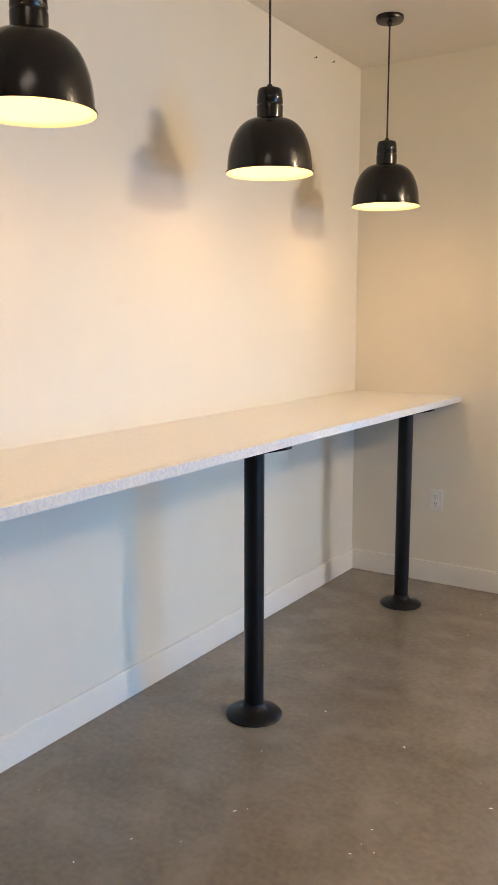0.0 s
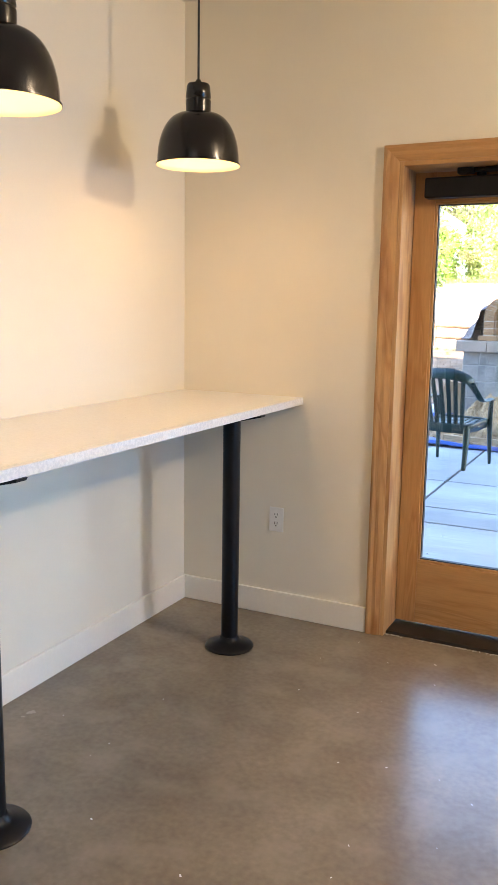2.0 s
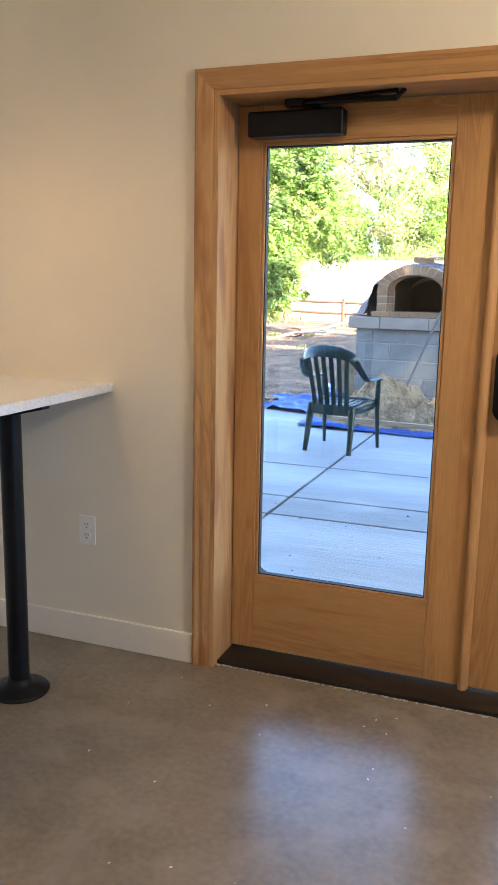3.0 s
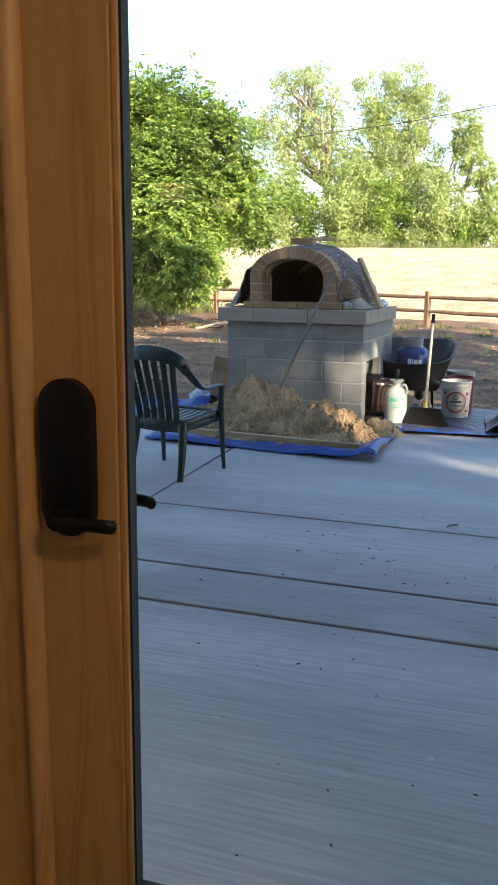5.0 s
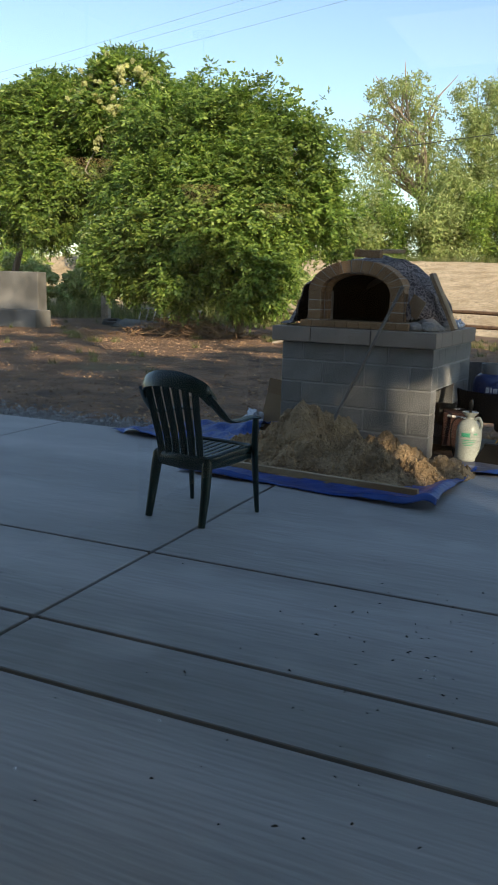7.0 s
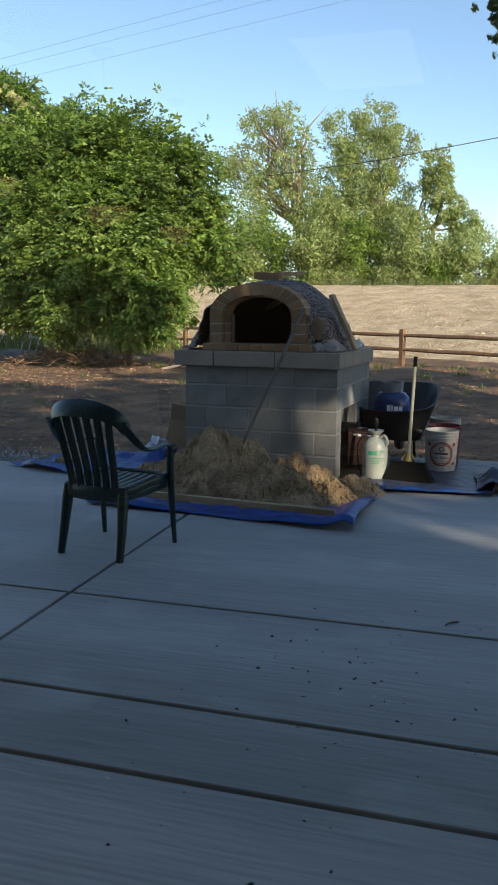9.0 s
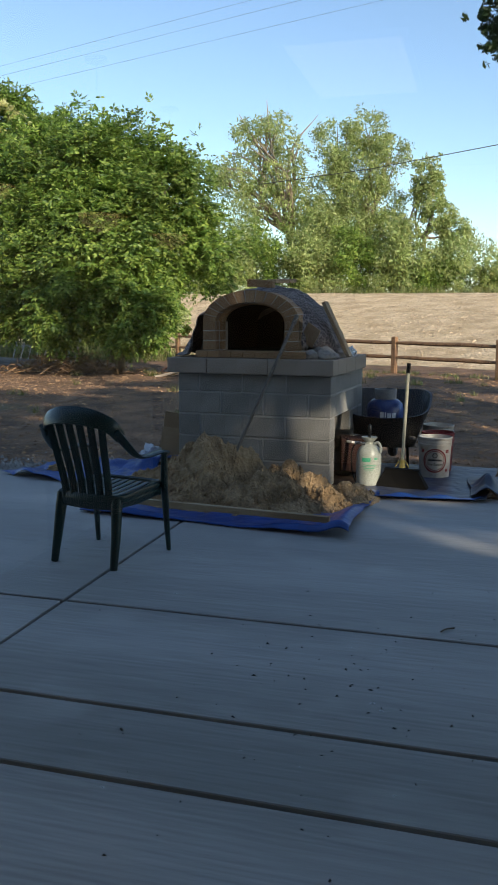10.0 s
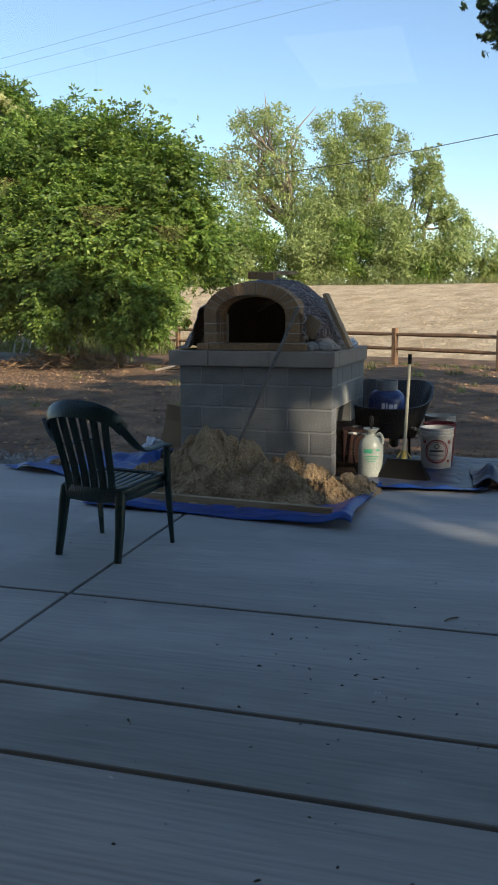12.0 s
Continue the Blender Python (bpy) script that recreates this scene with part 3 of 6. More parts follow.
def door_leaf(name, label, xa, xb, ga, gb):
    """A glazed leaf from xa to xb with its glass from ga to gb."""
    d = thing(name, label, "door", kind="structure")
    z0, z1, g0, g1 = 0.022, OP_T - 0.022, 0.325, 1.895
    part("stile", cut(xa, ga - 0.012, D0, D1, z0, z1, 0.0025), "wood_z", d)
    part("stile", cut(gb + 0.012, xb, D0, D1, z0, z1, 0.0025), "wood_z", d)
    part("rail", cut(ga - 0.012, gb + 0.012, D0 + 0.001, D1 - 0.001, z0, g0 - 0.012, 0.0025), "wood_x", d)
    part("rail", cut(ga - 0.012, gb + 0.012, D0 + 0.001, D1 - 0.001, g1 + 0.012, z1, 0.0025), "wood_x", d)
    for x0, x1, za, zb, mt in ((ga - 0.012, ga, g0, g1, "wood_z"), (gb, gb + 0.012, g0, g1, "wood_z"),
                               (ga - 0.012, gb + 0.012, g0 - 0.012, g0, "wood_x"), (ga - 0.012, gb + 0.012, g1, g1 + 0.012, "wood_x")):
        part("glazing_bead", cut(x0, x1, D0 + 0.004, D1 - 0.004, za, zb, 0.003), mt, d)
    gy = 0.5 * (D0 + D1)
    bm = bmesh.new()
    for x0, x1, za, zb in ((ga, ga + 0.004, g0, g1), (gb - 0.004, gb, g0, g1), (ga + 0.004, gb - 0.004, g0, g0 + 0.004), (ga + 0.004, gb - 0.004, g1 - 0.004, g1)):
        box(bm, x0, x1, gy - 0.012, gy + 0.012, za, zb)
    part("glazing_gasket", bm, "rubber", d, "black rubber gasket")
    g = part("pane", cut(ga + 0.003, gb - 0.003, gy - 0.003, gy + 0.003, g0 + 0.003, g1 - 0.003), "glass", d, "clear glass pane")
    g.visible_shadow = False
    return d


door_1 = door_leaf("door_1", "closed fir door leaf with full glass and a closer", OP_L + 0.021, MID - 0.002, -0.622, 0.015)
door_2 = door_leaf("door_2", "closed fir door leaf with full glass and black lever", MID + 0.002, OP_R - 0.021, 0.345, 0.994)
bm = tube([(0.172, D0 - 0.004, 0.006), (0.172, D0 - 0.004, OP_T - 0.024)], 0.020, 14, flat=(1.0, 0.75))
part("astragal", bm, "astragal", door_1, "rounded pale fir astragal", True)


def closer(parent, x0, hand):
    """A surface closer with a folded arm; hand: which way it lies from its hinge."""
    def X(a):
        return x0 + hand * a
    def bx(a, b2, *r, bevel=0.0, seg=2):
        return cut(min(X(a), X(b2)), max(X(a), X(b2)), *r, bevel, None, seg)
    c = part("door_closer", bx(0.0, 0.335, D0 - 0.066, D0, 1.915, 1.998, bevel=0.008, seg=3), "black", parent, "black door closer")
    part("arm_joint", lathe([(0, 0), (0.019, 0), (0.019, 0.03), (0.012, 0.045), (0, 0.045)], 14, (X(0.228), D0 - 0.034, 1.996)), "black", c, "", True)
    part("arm", tube([(X(0.228), D0 - 0.034, 2.016), (X(0.25), D0 - 0.05, 2.026), (X(0.52), D0 - 0.11, 2.026)], 0.011, 8, flat=(1.3, 0.6)), "black", c)
    part("arm", tube([(X(0.52), D0 - 0.11, 2.014), (X(0.54), D0 - 0.112, 2.026), (X(0.52), D0 - 0.115, 2.004), (X(0.18), D0 - 0.05, 2.022)], 0.010, 8), "black", c)
    part("arm_bracket", bx(0.135, 0.20, D0 - 0.075, D0 - 0.03, 2.006, 2.031, bevel=0.005), "black", c)


closer(door_1, -0.668, 1)
closer(door_2, 1.05, -1)


def lockset(parent):
    x, z0, z1, hw = 0.250, 0.985, 1.242, 0.048
    pts = []
    for k in range(32):
        a = 2 * math.pi * k / 32
        cz = z1 - hw if math.sin(a) >= 0 else z0 + hw
        pts.append((x + hw * math.cos(a), cz + 1.0 * hw * math.sin(a)))
    for sgn, y in ((-1, D0), (1, D1)):
        bm = bmesh.new()
        low = [bm.verts.new((px, y, pz)) for px, pz in pts]
        top = [bm.verts.new((px, y + sgn * 0.018, pz)) for px, pz in pts]
        face = [bm.verts.new((x + (px - x) * 0.86, y + sgn * 0.024, 1.11 + (pz - 1.11) * 0.94)) for px, pz in pts]
        for a, b2 in ((low, top), (top, face)):
            for k in range(32):
                bm.faces.new((a[k], a[(k + 1) % 32], b2[(k + 1) % 32], b2[k]))
        bm.faces.new(face)
        e = part("lock_plate", bm, "black", parent, "black lock plate", True)
        bm = lathe([(0, 0), (0.016, 0), (0.016, 0.04), (0, 0.04)], 16)
        bmesh.ops.transform(bm, matrix=Matrix.Translation((0.252, y + sgn * 0.020, 1.022)) @ Matrix.Rotation(radians(-90 * sgn), 4, 'X'), verts=bm.verts)
        part("lever_neck", bm, "black", e, "", True)
        yy = y + sgn * 0.058
        part("lever", tube(curve_points([(0.248, yy, 1.022), (0.29, yy, 1.022), (0.336, yy - sgn * 0.003, 1.021), (0.352, yy - sgn * 0.012, 1.018)], 10),
                           [0.011] * 10 + [0.008], 10, flat=(0.8, 1.0)), "black", e, "black lever handle", True)


lockset(door_2)

# ---- counter and its posts ----
CT = 1.052
CF = -1.148
counter = thing("bar_counter", "long wall-mounted bar counter with a pale speckled quartz top", "counter")
part("countertop", cut(WX, CF - 0.03, -2.6, WY, CT - 0.03, CT), "quartz", counter)
part("front_edge", cut(CF - 0.03, CF, -2.6, WY, CT - 0.032, CT, 0.002), "quartz_edge", counter, "speckled polished front edge")


def post(y):
    p = thing("counter_post", "black round steel post on a domed floor flange", "counter leg", pose(-1.285, y, 0), "posts under the counter")
    part("column", lathe([(0, 0.02), (0.0365, 0.02), (0.0365, CT - 0.036), (0, CT - 0.036)], 32), "black", p, "", True)
    part("floor_flange", lathe([(0, 0), (0.103, 0), (0.105, 0.006), (0.098, 0.014), (0.06, 0.026), (0.043, 0.036), (0.038, 0.05), (0, 0.05)], 40), "black", p, "domed black flange", True)
    bm = bmesh.new()
    for a in (0, 90, 180, 270):
        m = pose(0, 0, 0, 0, 0, a)
        vs = [bm.verts.new(m @ Vector(c)) for c in
              ((0.02, -0.026, CT - 0.068), (0.02, 0.026, CT - 0.068), (0.14, 0.020, CT - 0.040), (0.14, -0.020, CT - 0.040),
               (0.02, -0.026, CT - 0.031), (0.02, 0.026, CT - 0.031), (0.145, 0.020, CT - 0.031), (0.145, -0.020, CT - 0.031))]
        for f in ((0, 1, 2, 3), (7, 6, 5, 4), (0, 4, 5, 1), (1, 5, 6, 2), (2, 6, 7, 3), (3, 7, 4, 0)):
            bm.faces.new([vs[i] for i in f])
    part("top_bracket", bm, "black", p)
    return p


post_1 = post(2.735)
for y in (4.155, 1.385, 0.0):
    copy_thing(post_1, pose(-1.285, y, 0))


# ---- pendant lamps ----
def pendant(y):
    p = thing("pendant_lamp", "lit black enamel dome pendant lamp hanging on a thin cord", "lamp", pose(LAMP_X, y, LAMP_Z), "pendants above the counter")
    R, Hh = 0.152, 0.183
    prof = [(R + 0.006, -0.002), (R + 0.006, 0.004), (R, 0.006), (R, 0.012)]
    prof += [(0.045 + (R - 0.045) * math.cos(a) ** 0.85 if a < 1.57 else 0.045, 0.012 + (Hh - 0.012) * math.sin(a)) for a in [k * math.pi / 28 for k in range(1, 14)]]
    prof += [(0.045, Hh)]
    part("shade", lathe(prof, 56), "enamel", p, "black enamel dome shade", True)
    inner = [(R + 0.005, -0.0025), (R - 0.002, 0.004), (R - 0.003, 0.011)]
    inner += [(0.040 + (R - 0.044) * math.cos(a) ** 0.85 if a < 1.57 else 0.04, 0.010 + (Hh - 0.016) * math.sin(a)) for a in [k * math.pi / 28 for k in range(1, 14)]]
    inner += [(0.0, Hh - 0.006)]
    part("shade_lining", lathe(inner, 56), "shade_in", p, "enamel lining with the bulb's warm glow put into its colour", True)
    part("socket_cap", lathe([(0.045, Hh - 0.004), (0.046, Hh + 0.005), (0.047, Hh + 0.045), (0.0445, Hh + 0.048), (0.0445, Hh + 0.053), (0.0465, Hh + 0.056),
                              (0.043, Hh + 0.096), (0.039, Hh + 0.103), (0.012, Hh + 0.105), (0.009, Hh + 0.118), (0, Hh + 0.118)], 36), "enamel", p, "", True)
    part("cord", tube([(0, 0, Hh + 0.112), (0, 0, CEIL - LAMP_Z - 0.02)], 0.0042, 8), "cable", p, "thin dark cord")
    top = CEIL - LAMP_Z
    part("ceiling_canopy", lathe([(0, top), (0.062, top), (0.063, top - 0.012), (0.058, top - 0.022), (0.012, top - 0.026), (0.009, top - 0.04), (0, top - 0.04)], 36), "enamel", p, "", True)
    part("bulb", lathe([(0, 0.052), (0.018, 0.055), (0.030, 0.075), (0.030, 0.09), (0.018, 0.12), (0.014, 0.165), (0, 0.165)], 20), "bulb", p, "glowing frosted bulb", True)
    return p


lamp_1 = pendant(LAMPS_Y[0])
lamp_1.matrix_basis = pose(LAMP_X - 0.006, LAMPS_Y[0] - 0.008, LAMP_Z - 0.013)
for y in (-0.39, 0.70) + LAMPS_Y[1:]:
    copy_thing(lamp_1, pose(LAMP_X, y, LAMP_Z))

# ---- outlet, wall nails ----
o = thing("wall_outlet", "white duplex electrical outlet low on the wall", "outlet")
ox, oz = -1.268, 0.468
part("cover_plate", cut(ox - 0.036, ox + 0.036, WY - 0.006, WY, oz - 0.058, oz + 0.058, 0.002), "plate", o)
for dz in (-0.021, 0.021):
    bm = lathe([(0, 0), (0.0165, 0), (0.0165, 0.0022), (0, 0.0022)], 20)
    bmesh.ops.transform(bm, matrix=Matrix.Translation((ox, WY - 0.006, oz + dz)) @ Matrix.Rotation(radians(90), 4, 'X'), verts=bm.verts)
    r = part("receptacle", bm, "plate", o)
    bm = bmesh.new()
    for dx in (-0.0065, 0.0065):
        box(bm, ox + dx - 0.0013, ox + dx + 0.0013, WY - 0.0092, WY - 0.008, oz + dz + 0.000, oz + dz + 0.010)
    box(bm, ox - 0.003, ox + 0.003, WY - 0.0092, WY - 0.008, oz + dz - 0.011, oz + dz - 0.006)
    part("slots", bm, "ink", r)
for y, z in ((4.246, 2.748), (4.057, 2.722)):
    n = thing("wall_nail", "small dark nail sticking out of the wall", "nail")
    part("shank", tube([(WX, y, z), (WX + 0.012, y, z + 0.002)], 0.002, 6), "ink", n)
    part("head", tube([(WX + 0.012, y, z + 0.002), (WX + 0.014, y, z + 0.0023)], 0.0055, 8), "ink", n)

pl = thing("ceiling_panel_light", "lit rectangular panel light in a slim white frame on the ceiling", "ceiling light", pose(0.0, 0.2, CEIL))
bm = bmesh.new()
for x0, x1, y0, y1 in ((-0.33, 0.33, -0.55, -0.52), (-0.33, 0.33, 0.52, 0.55), (-0.33, -0.30, -0.52, 0.52), (0.30, 0.33, -0.52, 0.52)):
    box(bm, x0, x1, y0, y1, -0.03, 0.0)
part("panel_frame", bm, "white", pl)
part("diffuser", cut(-0.30, 0.30, -0.52, 0.52, -0.022, -0.012), "panel", pl, "glowing white diffuser")
# holder and bulb mesh for the added fill lamp, never in view
for gx, gy, watts in FILL_BULBS:
    gl = thing("ceiling_light", "added unseen fill bulb in a round white ceiling holder", "ceiling light", pose(gx, gy, 2.80), "ceiling bulbs")
    part("base_plate", lathe([(0, 0), (0.075, 0), (0.075, -0.012), (0.05, -0.035), (0, -0.035)], 28), "white", gl, "", True)
    part("socket", lathe([(0, -0.033), (0.026, -0.033), (0.026, -0.095), (0, -0.095)], 20), "white", gl, "", True)
    part("bulb", lathe([(0, -0.09), (0.016, -0.093), (0.03, -0.13), (0.036, -0.16), (0.026, -0.19), (0, -0.20)], 20), "bulb", gl, "glowing frosted bulb", True)


# ---- ground, patio, bank ----
rng = np.random.default_rng(7)
PZ = -0.035


def hump(x, y, s, seed=0.0):
    return noise.noise(Vector((x * s, y * s, seed)))


def ground_z(x, y):
    """Level yard that rises a little towards the fence."""
    up = min(max((y - 12.0) / 14.0, 0.0), 1.0)
    z = -0.09 + 0.13 * up
    if y > 11.6 or x < -7.6 or x > 8:
        z += 0.05 * hump(x, y, 0.35) * min(1.0, max(0.0, (y - 11.6) / 3.0)) + 0.012 * hump(x, y, 2.2, 3.0)
    return z


def grid(name, xs, ys, zf, material, label, category):
    verts = [(x, y, zf(x, y)) for y in ys for x in xs]
    n = len(xs)
    faces = [(j * n + i, j * n + i + 1, (j + 1) * n + i + 1, (j + 1) * n + i) for j in range(len(ys) - 1) for i in range(n - 1)]
    ob = raw(name, verts, faces, material, None, True)
    return tagged(ob, label, category, "", "structure")


def steps(*runs):
    out = []
    for a, b, n in runs:
        out += list(np.linspace(a, b, n, endpoint=False))
    return out + [runs[-1][1]]


grid("ground", steps((-900, -60, 14), (-60, -22, 20), (-22, 12, 150), (12, 60, 25), (60, 900, 14)),
     steps((-400, -10, 10), (-10, 11.4, 20), (11.4, 32, 110), (32, 80, 20), (80, 1200, 14)),
     lambda x, y: ground_z(x, y) if y < 60 else 0.04, "dirt", "bare brown dirt yard strewn with bark and chips", "ground")

FENCE = lambda k: (-1.43 + 2.63 * k, 26.5 - 1.6 * k)


def bank_z(x, y):
    foot = 28.5 - 0.55 * (x + 1.4)
    foot = min(max(foot, 24.5), 35.0)
    t = min(max((y - foot) / (48.0 - foot), 0.0), 1.0)
    z = -0.15 + 2.95 * (t * 0.75 + 0.25 * t * t * (3 - 2 * t))
    return z + 0.05 * hump(x, y, 0.5, 9.0) * min(1, 4 * t) + 0.02 * hump(x, y, 2.5, 5.0)


grid("embankment", steps((-140, -40, 20), (-40, 25, 160), (25, 140, 24)), steps((24, 50, 110), (50, 110, 10)), bank_z, "bank",
     "long sunlit bank covered with pale chips and dry soil", "embankment")


def scatter(name, label, category, pts, size, material, flat=0.35, tall=1.0):
    """Many small lumps lying on a surface, joined."""
    verts, faces = [], []
    for (x, y, z) in pts:
        s = size * (0.5 + rng.random())
        a = rng.random() * 6.283
        l, w, h = s * (0.7 + 0.9 * rng.random()), s * (0.35 + 0.4 * rng.random()), s * flat * tall * (0.5 + rng.random())
        ca, sa = math.cos(a), math.sin(a)
        b = len(verts)
        for dx, dy, dz in ((-l, -w, -0.3 * h), (l, -w * 0.7, -0.3 * h), (l * 0.8, w, -0.3 * h), (-l * 0.9, w * 0.8, -0.3 * h), (-l * 0.1, 0, h)):
            verts.append((x + 0.5 * (dx * ca - dy * sa), y + 0.5 * (dx * sa + dy * ca), z + dz))
        faces += [(b, b + 1, b + 4), (b + 1, b + 2, b + 4), (b + 2, b + 3, b + 4), (b + 3, b, b + 4)]
    return tagged(raw(name, verts, faces, material), label, category, "", "stuff")


pts = []
while len(pts) < 26000:
    x, y = rng.uniform(-17, 6), 11.7 + 15 * rng.random() ** 1.3
    if -2.1 < x < -0.2 and 11.3 < y < 13.0:
        continue
    pts.append((x, y, ground_z(x, y)))
scatter("wood_chips", "brown bark and wood chips strewn over the yard", "wood chips", pts, 0.052, "chips", 0.26)
pts = [(x, y, bank_z(x, y)) for x, y in zip(rng.uniform(-32, 12, 30000), 25 + 24 * rng.random(30000))]
scatter("bank_chips", "pale wood chips covering the bank", "wood chips", [p for p in pts if p[2] > -0.02], 0.10, "bankchips", 0.20)
pts = [(x, 11.44 + abs(rng.normal(0, 0.33)), -0.075) for x in rng.uniform(-7.5, -2.1, 6000)]
scatter("gravel", "grey gravel strip along the patio edge", "gravel", pts, 0.028, "gravel", 0.5)

pts = [(x, y, 0.0005) for x, y in zip(rng.uniform(-1.6, 1.6, 130), rng.uniform(0.9, 4.5, 130))]
scatter("floor_specks", "tiny pale specks of grit on the concrete floor", "debris", pts, 0.006, "white", 0.15)
pts = [(x, 4.611 + rng.normal(0, 0.003), 0.0005) for x in rng.uniform(OP_L, OP_R, 260)]
scatter("chipped_edge", "pale chipped concrete along the threshold edge", "debris", pts, 0.012, "mortar", 0.12)

# patio slabs
XS, YS = (-7.4, -4.28, -1.285, 1.75, 4.75, 7.8), (4.905, 6.775, 7.235, 8.235, 11.42)
patio = thing("patio", "pale grey broomed concrete patio cut by dark joints", "patio", kind="structure")
part("joint_bed", cut(-7.4, 7.8, 4.87, 11.41, -0.2, PZ - 0.022), "joint", patio, "dark dirty joints")
for x0, x1 in zip(XS, XS[1:]):
    for y0, y1 in zip(YS, YS[1:]):
        part("slab", cut(x0 + 0.012, x1 - 0.012, y0 + 0.012, y1 - 0.012, -0.19, PZ, 0.004, seg=1), "patio", patio)
pts = [(x, y, PZ + 0.001) for x, y in zip(rng.uniform(-3.5, 2.2, 170), rng.uniform(5.2, 9.6, 170))]
pts += [(x, y, PZ + 0.001) for x, y in zip(rng.normal(0.4, 0.5, 75), rng.normal(7.6, 0.45, 75))]
scatter("patio_debris", "small dark crumbs of soil and dry leaf bits on the patio", "debris", pts, 0.011, "ink", 0.35)
pts = [(x, y, PZ + 0.001) for x, y in zip(rng.uniform(-2.5, 2.0, 40), rng.uniform(5.2, 8.5, 40))]
scatter("pale_specks", "small pale specks on the patio", "debris", pts, 0.012, "white", 0.2)
for x, y, a in ((0.642, 8.362, 50),):
    tw = tagged(part("twig", tube(curve_points([(-0.04, 0, 0.004), (0, 0.006, 0.007), (0.05, 0, 0.004)], 6), 0.004, 5), "bark"),
                "small dark twig lying on the patio", "twig")
    tw.matrix_world = pose(x, y, PZ, 0, 0, a)

dm = thing("door_mat", "black ribbed rubber door mat with a worn pale edge", "mat", pose(-0.83, 5.66, PZ, 0, 0, 133))
part("mat_border", cut(0, 1.2, 0, 0.76, 0, 0.007, 0.003), "steel", dm, "pale worn edge")
bm = bmesh.new()
for k in range(24):
    box(bm, 0.035 + k * 0.0473, 0.035 + k * 0.0473 + 0.036, 0.03, 0.73, 0.006, 0.013)
part("mat_ribs", bm, "rubber", dm)

# ---- stove base and oven ----
OM = pose(-0.45, 11.435, 0, 0, 0, -3.0)


def pieces(parent, name, boxes, material, gap=0.004, bevel=0.004, label=""):
    cache = {}
    for (x0, x1, y0, y1, z0, z1) in boxes:
        key = tuple(round(v, 3) for v in (x1 - x0, y1 - y0, z1 - z0))
        if key not in cache:
            ob = part(name, cut(gap, key[0] - gap, gap, key[1] - gap, gap, key[2] - gap, bevel, seg=1), material, parent, label)
            cache[key] = ob.data
        else:
            ob = new(name, cache[key])
            ob.parent = parent
            tagged(ob, label)
        ob.matrix_parent_inverse = Matrix.Identity(4)
        ob.matrix_basis = pose(x0, y0, z0)


stand = thing("block_stand", "grey concrete block stand with a cast cap course", "oven stand", OM)
bx0, bx1, by0, by1, bz0 = -1.455, -0.025, 0.05, 1.47, PZ
part("mortar_core", box(box(box(box(bmesh.new(), bx0 + 0.012, bx1 - 0.012, by0 + 0.012, by0 + 0.185, bz0, 0.93),
     bx0 + 0.008, bx0 + 0.185, by0 + 0.185, by1 - 0.008, bz0, 0.93), bx0 + 0.185, bx1 - 0.008, by1 - 0.185, by1 - 0.008, bz0, 0.93),
     bx1 - 0.185, bx1 - 0.008, by0 + 0.185, by1 - 0.185, 0.565, 0.93), "mortar", stand, "pale mortar")
blocks = []
L, Hc = 0.4065, 0.2
for c in range(5):
    z0, z1 = bz0 + c * Hc, min(bz0 + (c + 1) * Hc, 0.932)
    cuts = [bx1]
    x = bx1 - (L if c % 2 == 0 else L / 2)
    while x > bx0 + 0.05:
        cuts.append(x)
        x -= L
    cuts.append(bx0)
    blocks += [(b2, a, by0, by0 + 0.19, z0, z1) for a, b2 in zip(cuts, cuts[1:])]
    cuts = [by0 + 0.19]
    y = by0 + 0.19 + (L if c % 2 else L / 2)
    while y < by1 - 0.05:
        cuts.append(y)
        y += L
    cuts.append(by1)
    blocks += [(bx0, bx0 + 0.19, a, b2, z0, z1) for a, b2 in zip(cuts, cuts[1:])]
    for a, b2 in zip(cuts, cuts[1:]):
        if c >= 3 or b2 > by1 - 0.22 or a > by1 - 0.3:
            blocks.append((bx1 - 0.19, bx1, a, b2, z0, z1))
pieces(stand, "block", blocks, "cmu", 0.0055, 0.006)
part("hearth_slab", cut(-1.50, -0.04, 0.06, 1.46, 0.935, 1.066), "insul", stand)
caps = [(-1.54, -1.155, 0, 0.19, 0.93, 1.07), (-1.155, -0.585, 0, 0.19, 0.93, 1.07), (-0.585, 0.0, 0, 0.19, 0.93, 1.07),
        (-0.19, 0.0, 0.19, 0.55, 0.93, 1.07), (-0.19, 0.0, 0.55, 0.95, 0.93, 1.07), (-0.19, 0.0, 0.95, 1.5, 0.93, 1.07),
        (-1.54, -1.35, 0.19, 0.6, 0.93, 1.07), (-1.54, -1.35, 0.6, 1.0, 0.93, 1.07), (-1.54, -1.35, 1.0, 1.5, 0.93, 1.07),
        (-1.35, -0.77, 1.31, 1.5, 0.93, 1.07), (-0.77, -0.19, 1.31, 1.5, 0.93, 1.07)]
pieces(stand, "cap_block", caps, "capstone", 0.003, 0.005, "warm grey cast cap block")

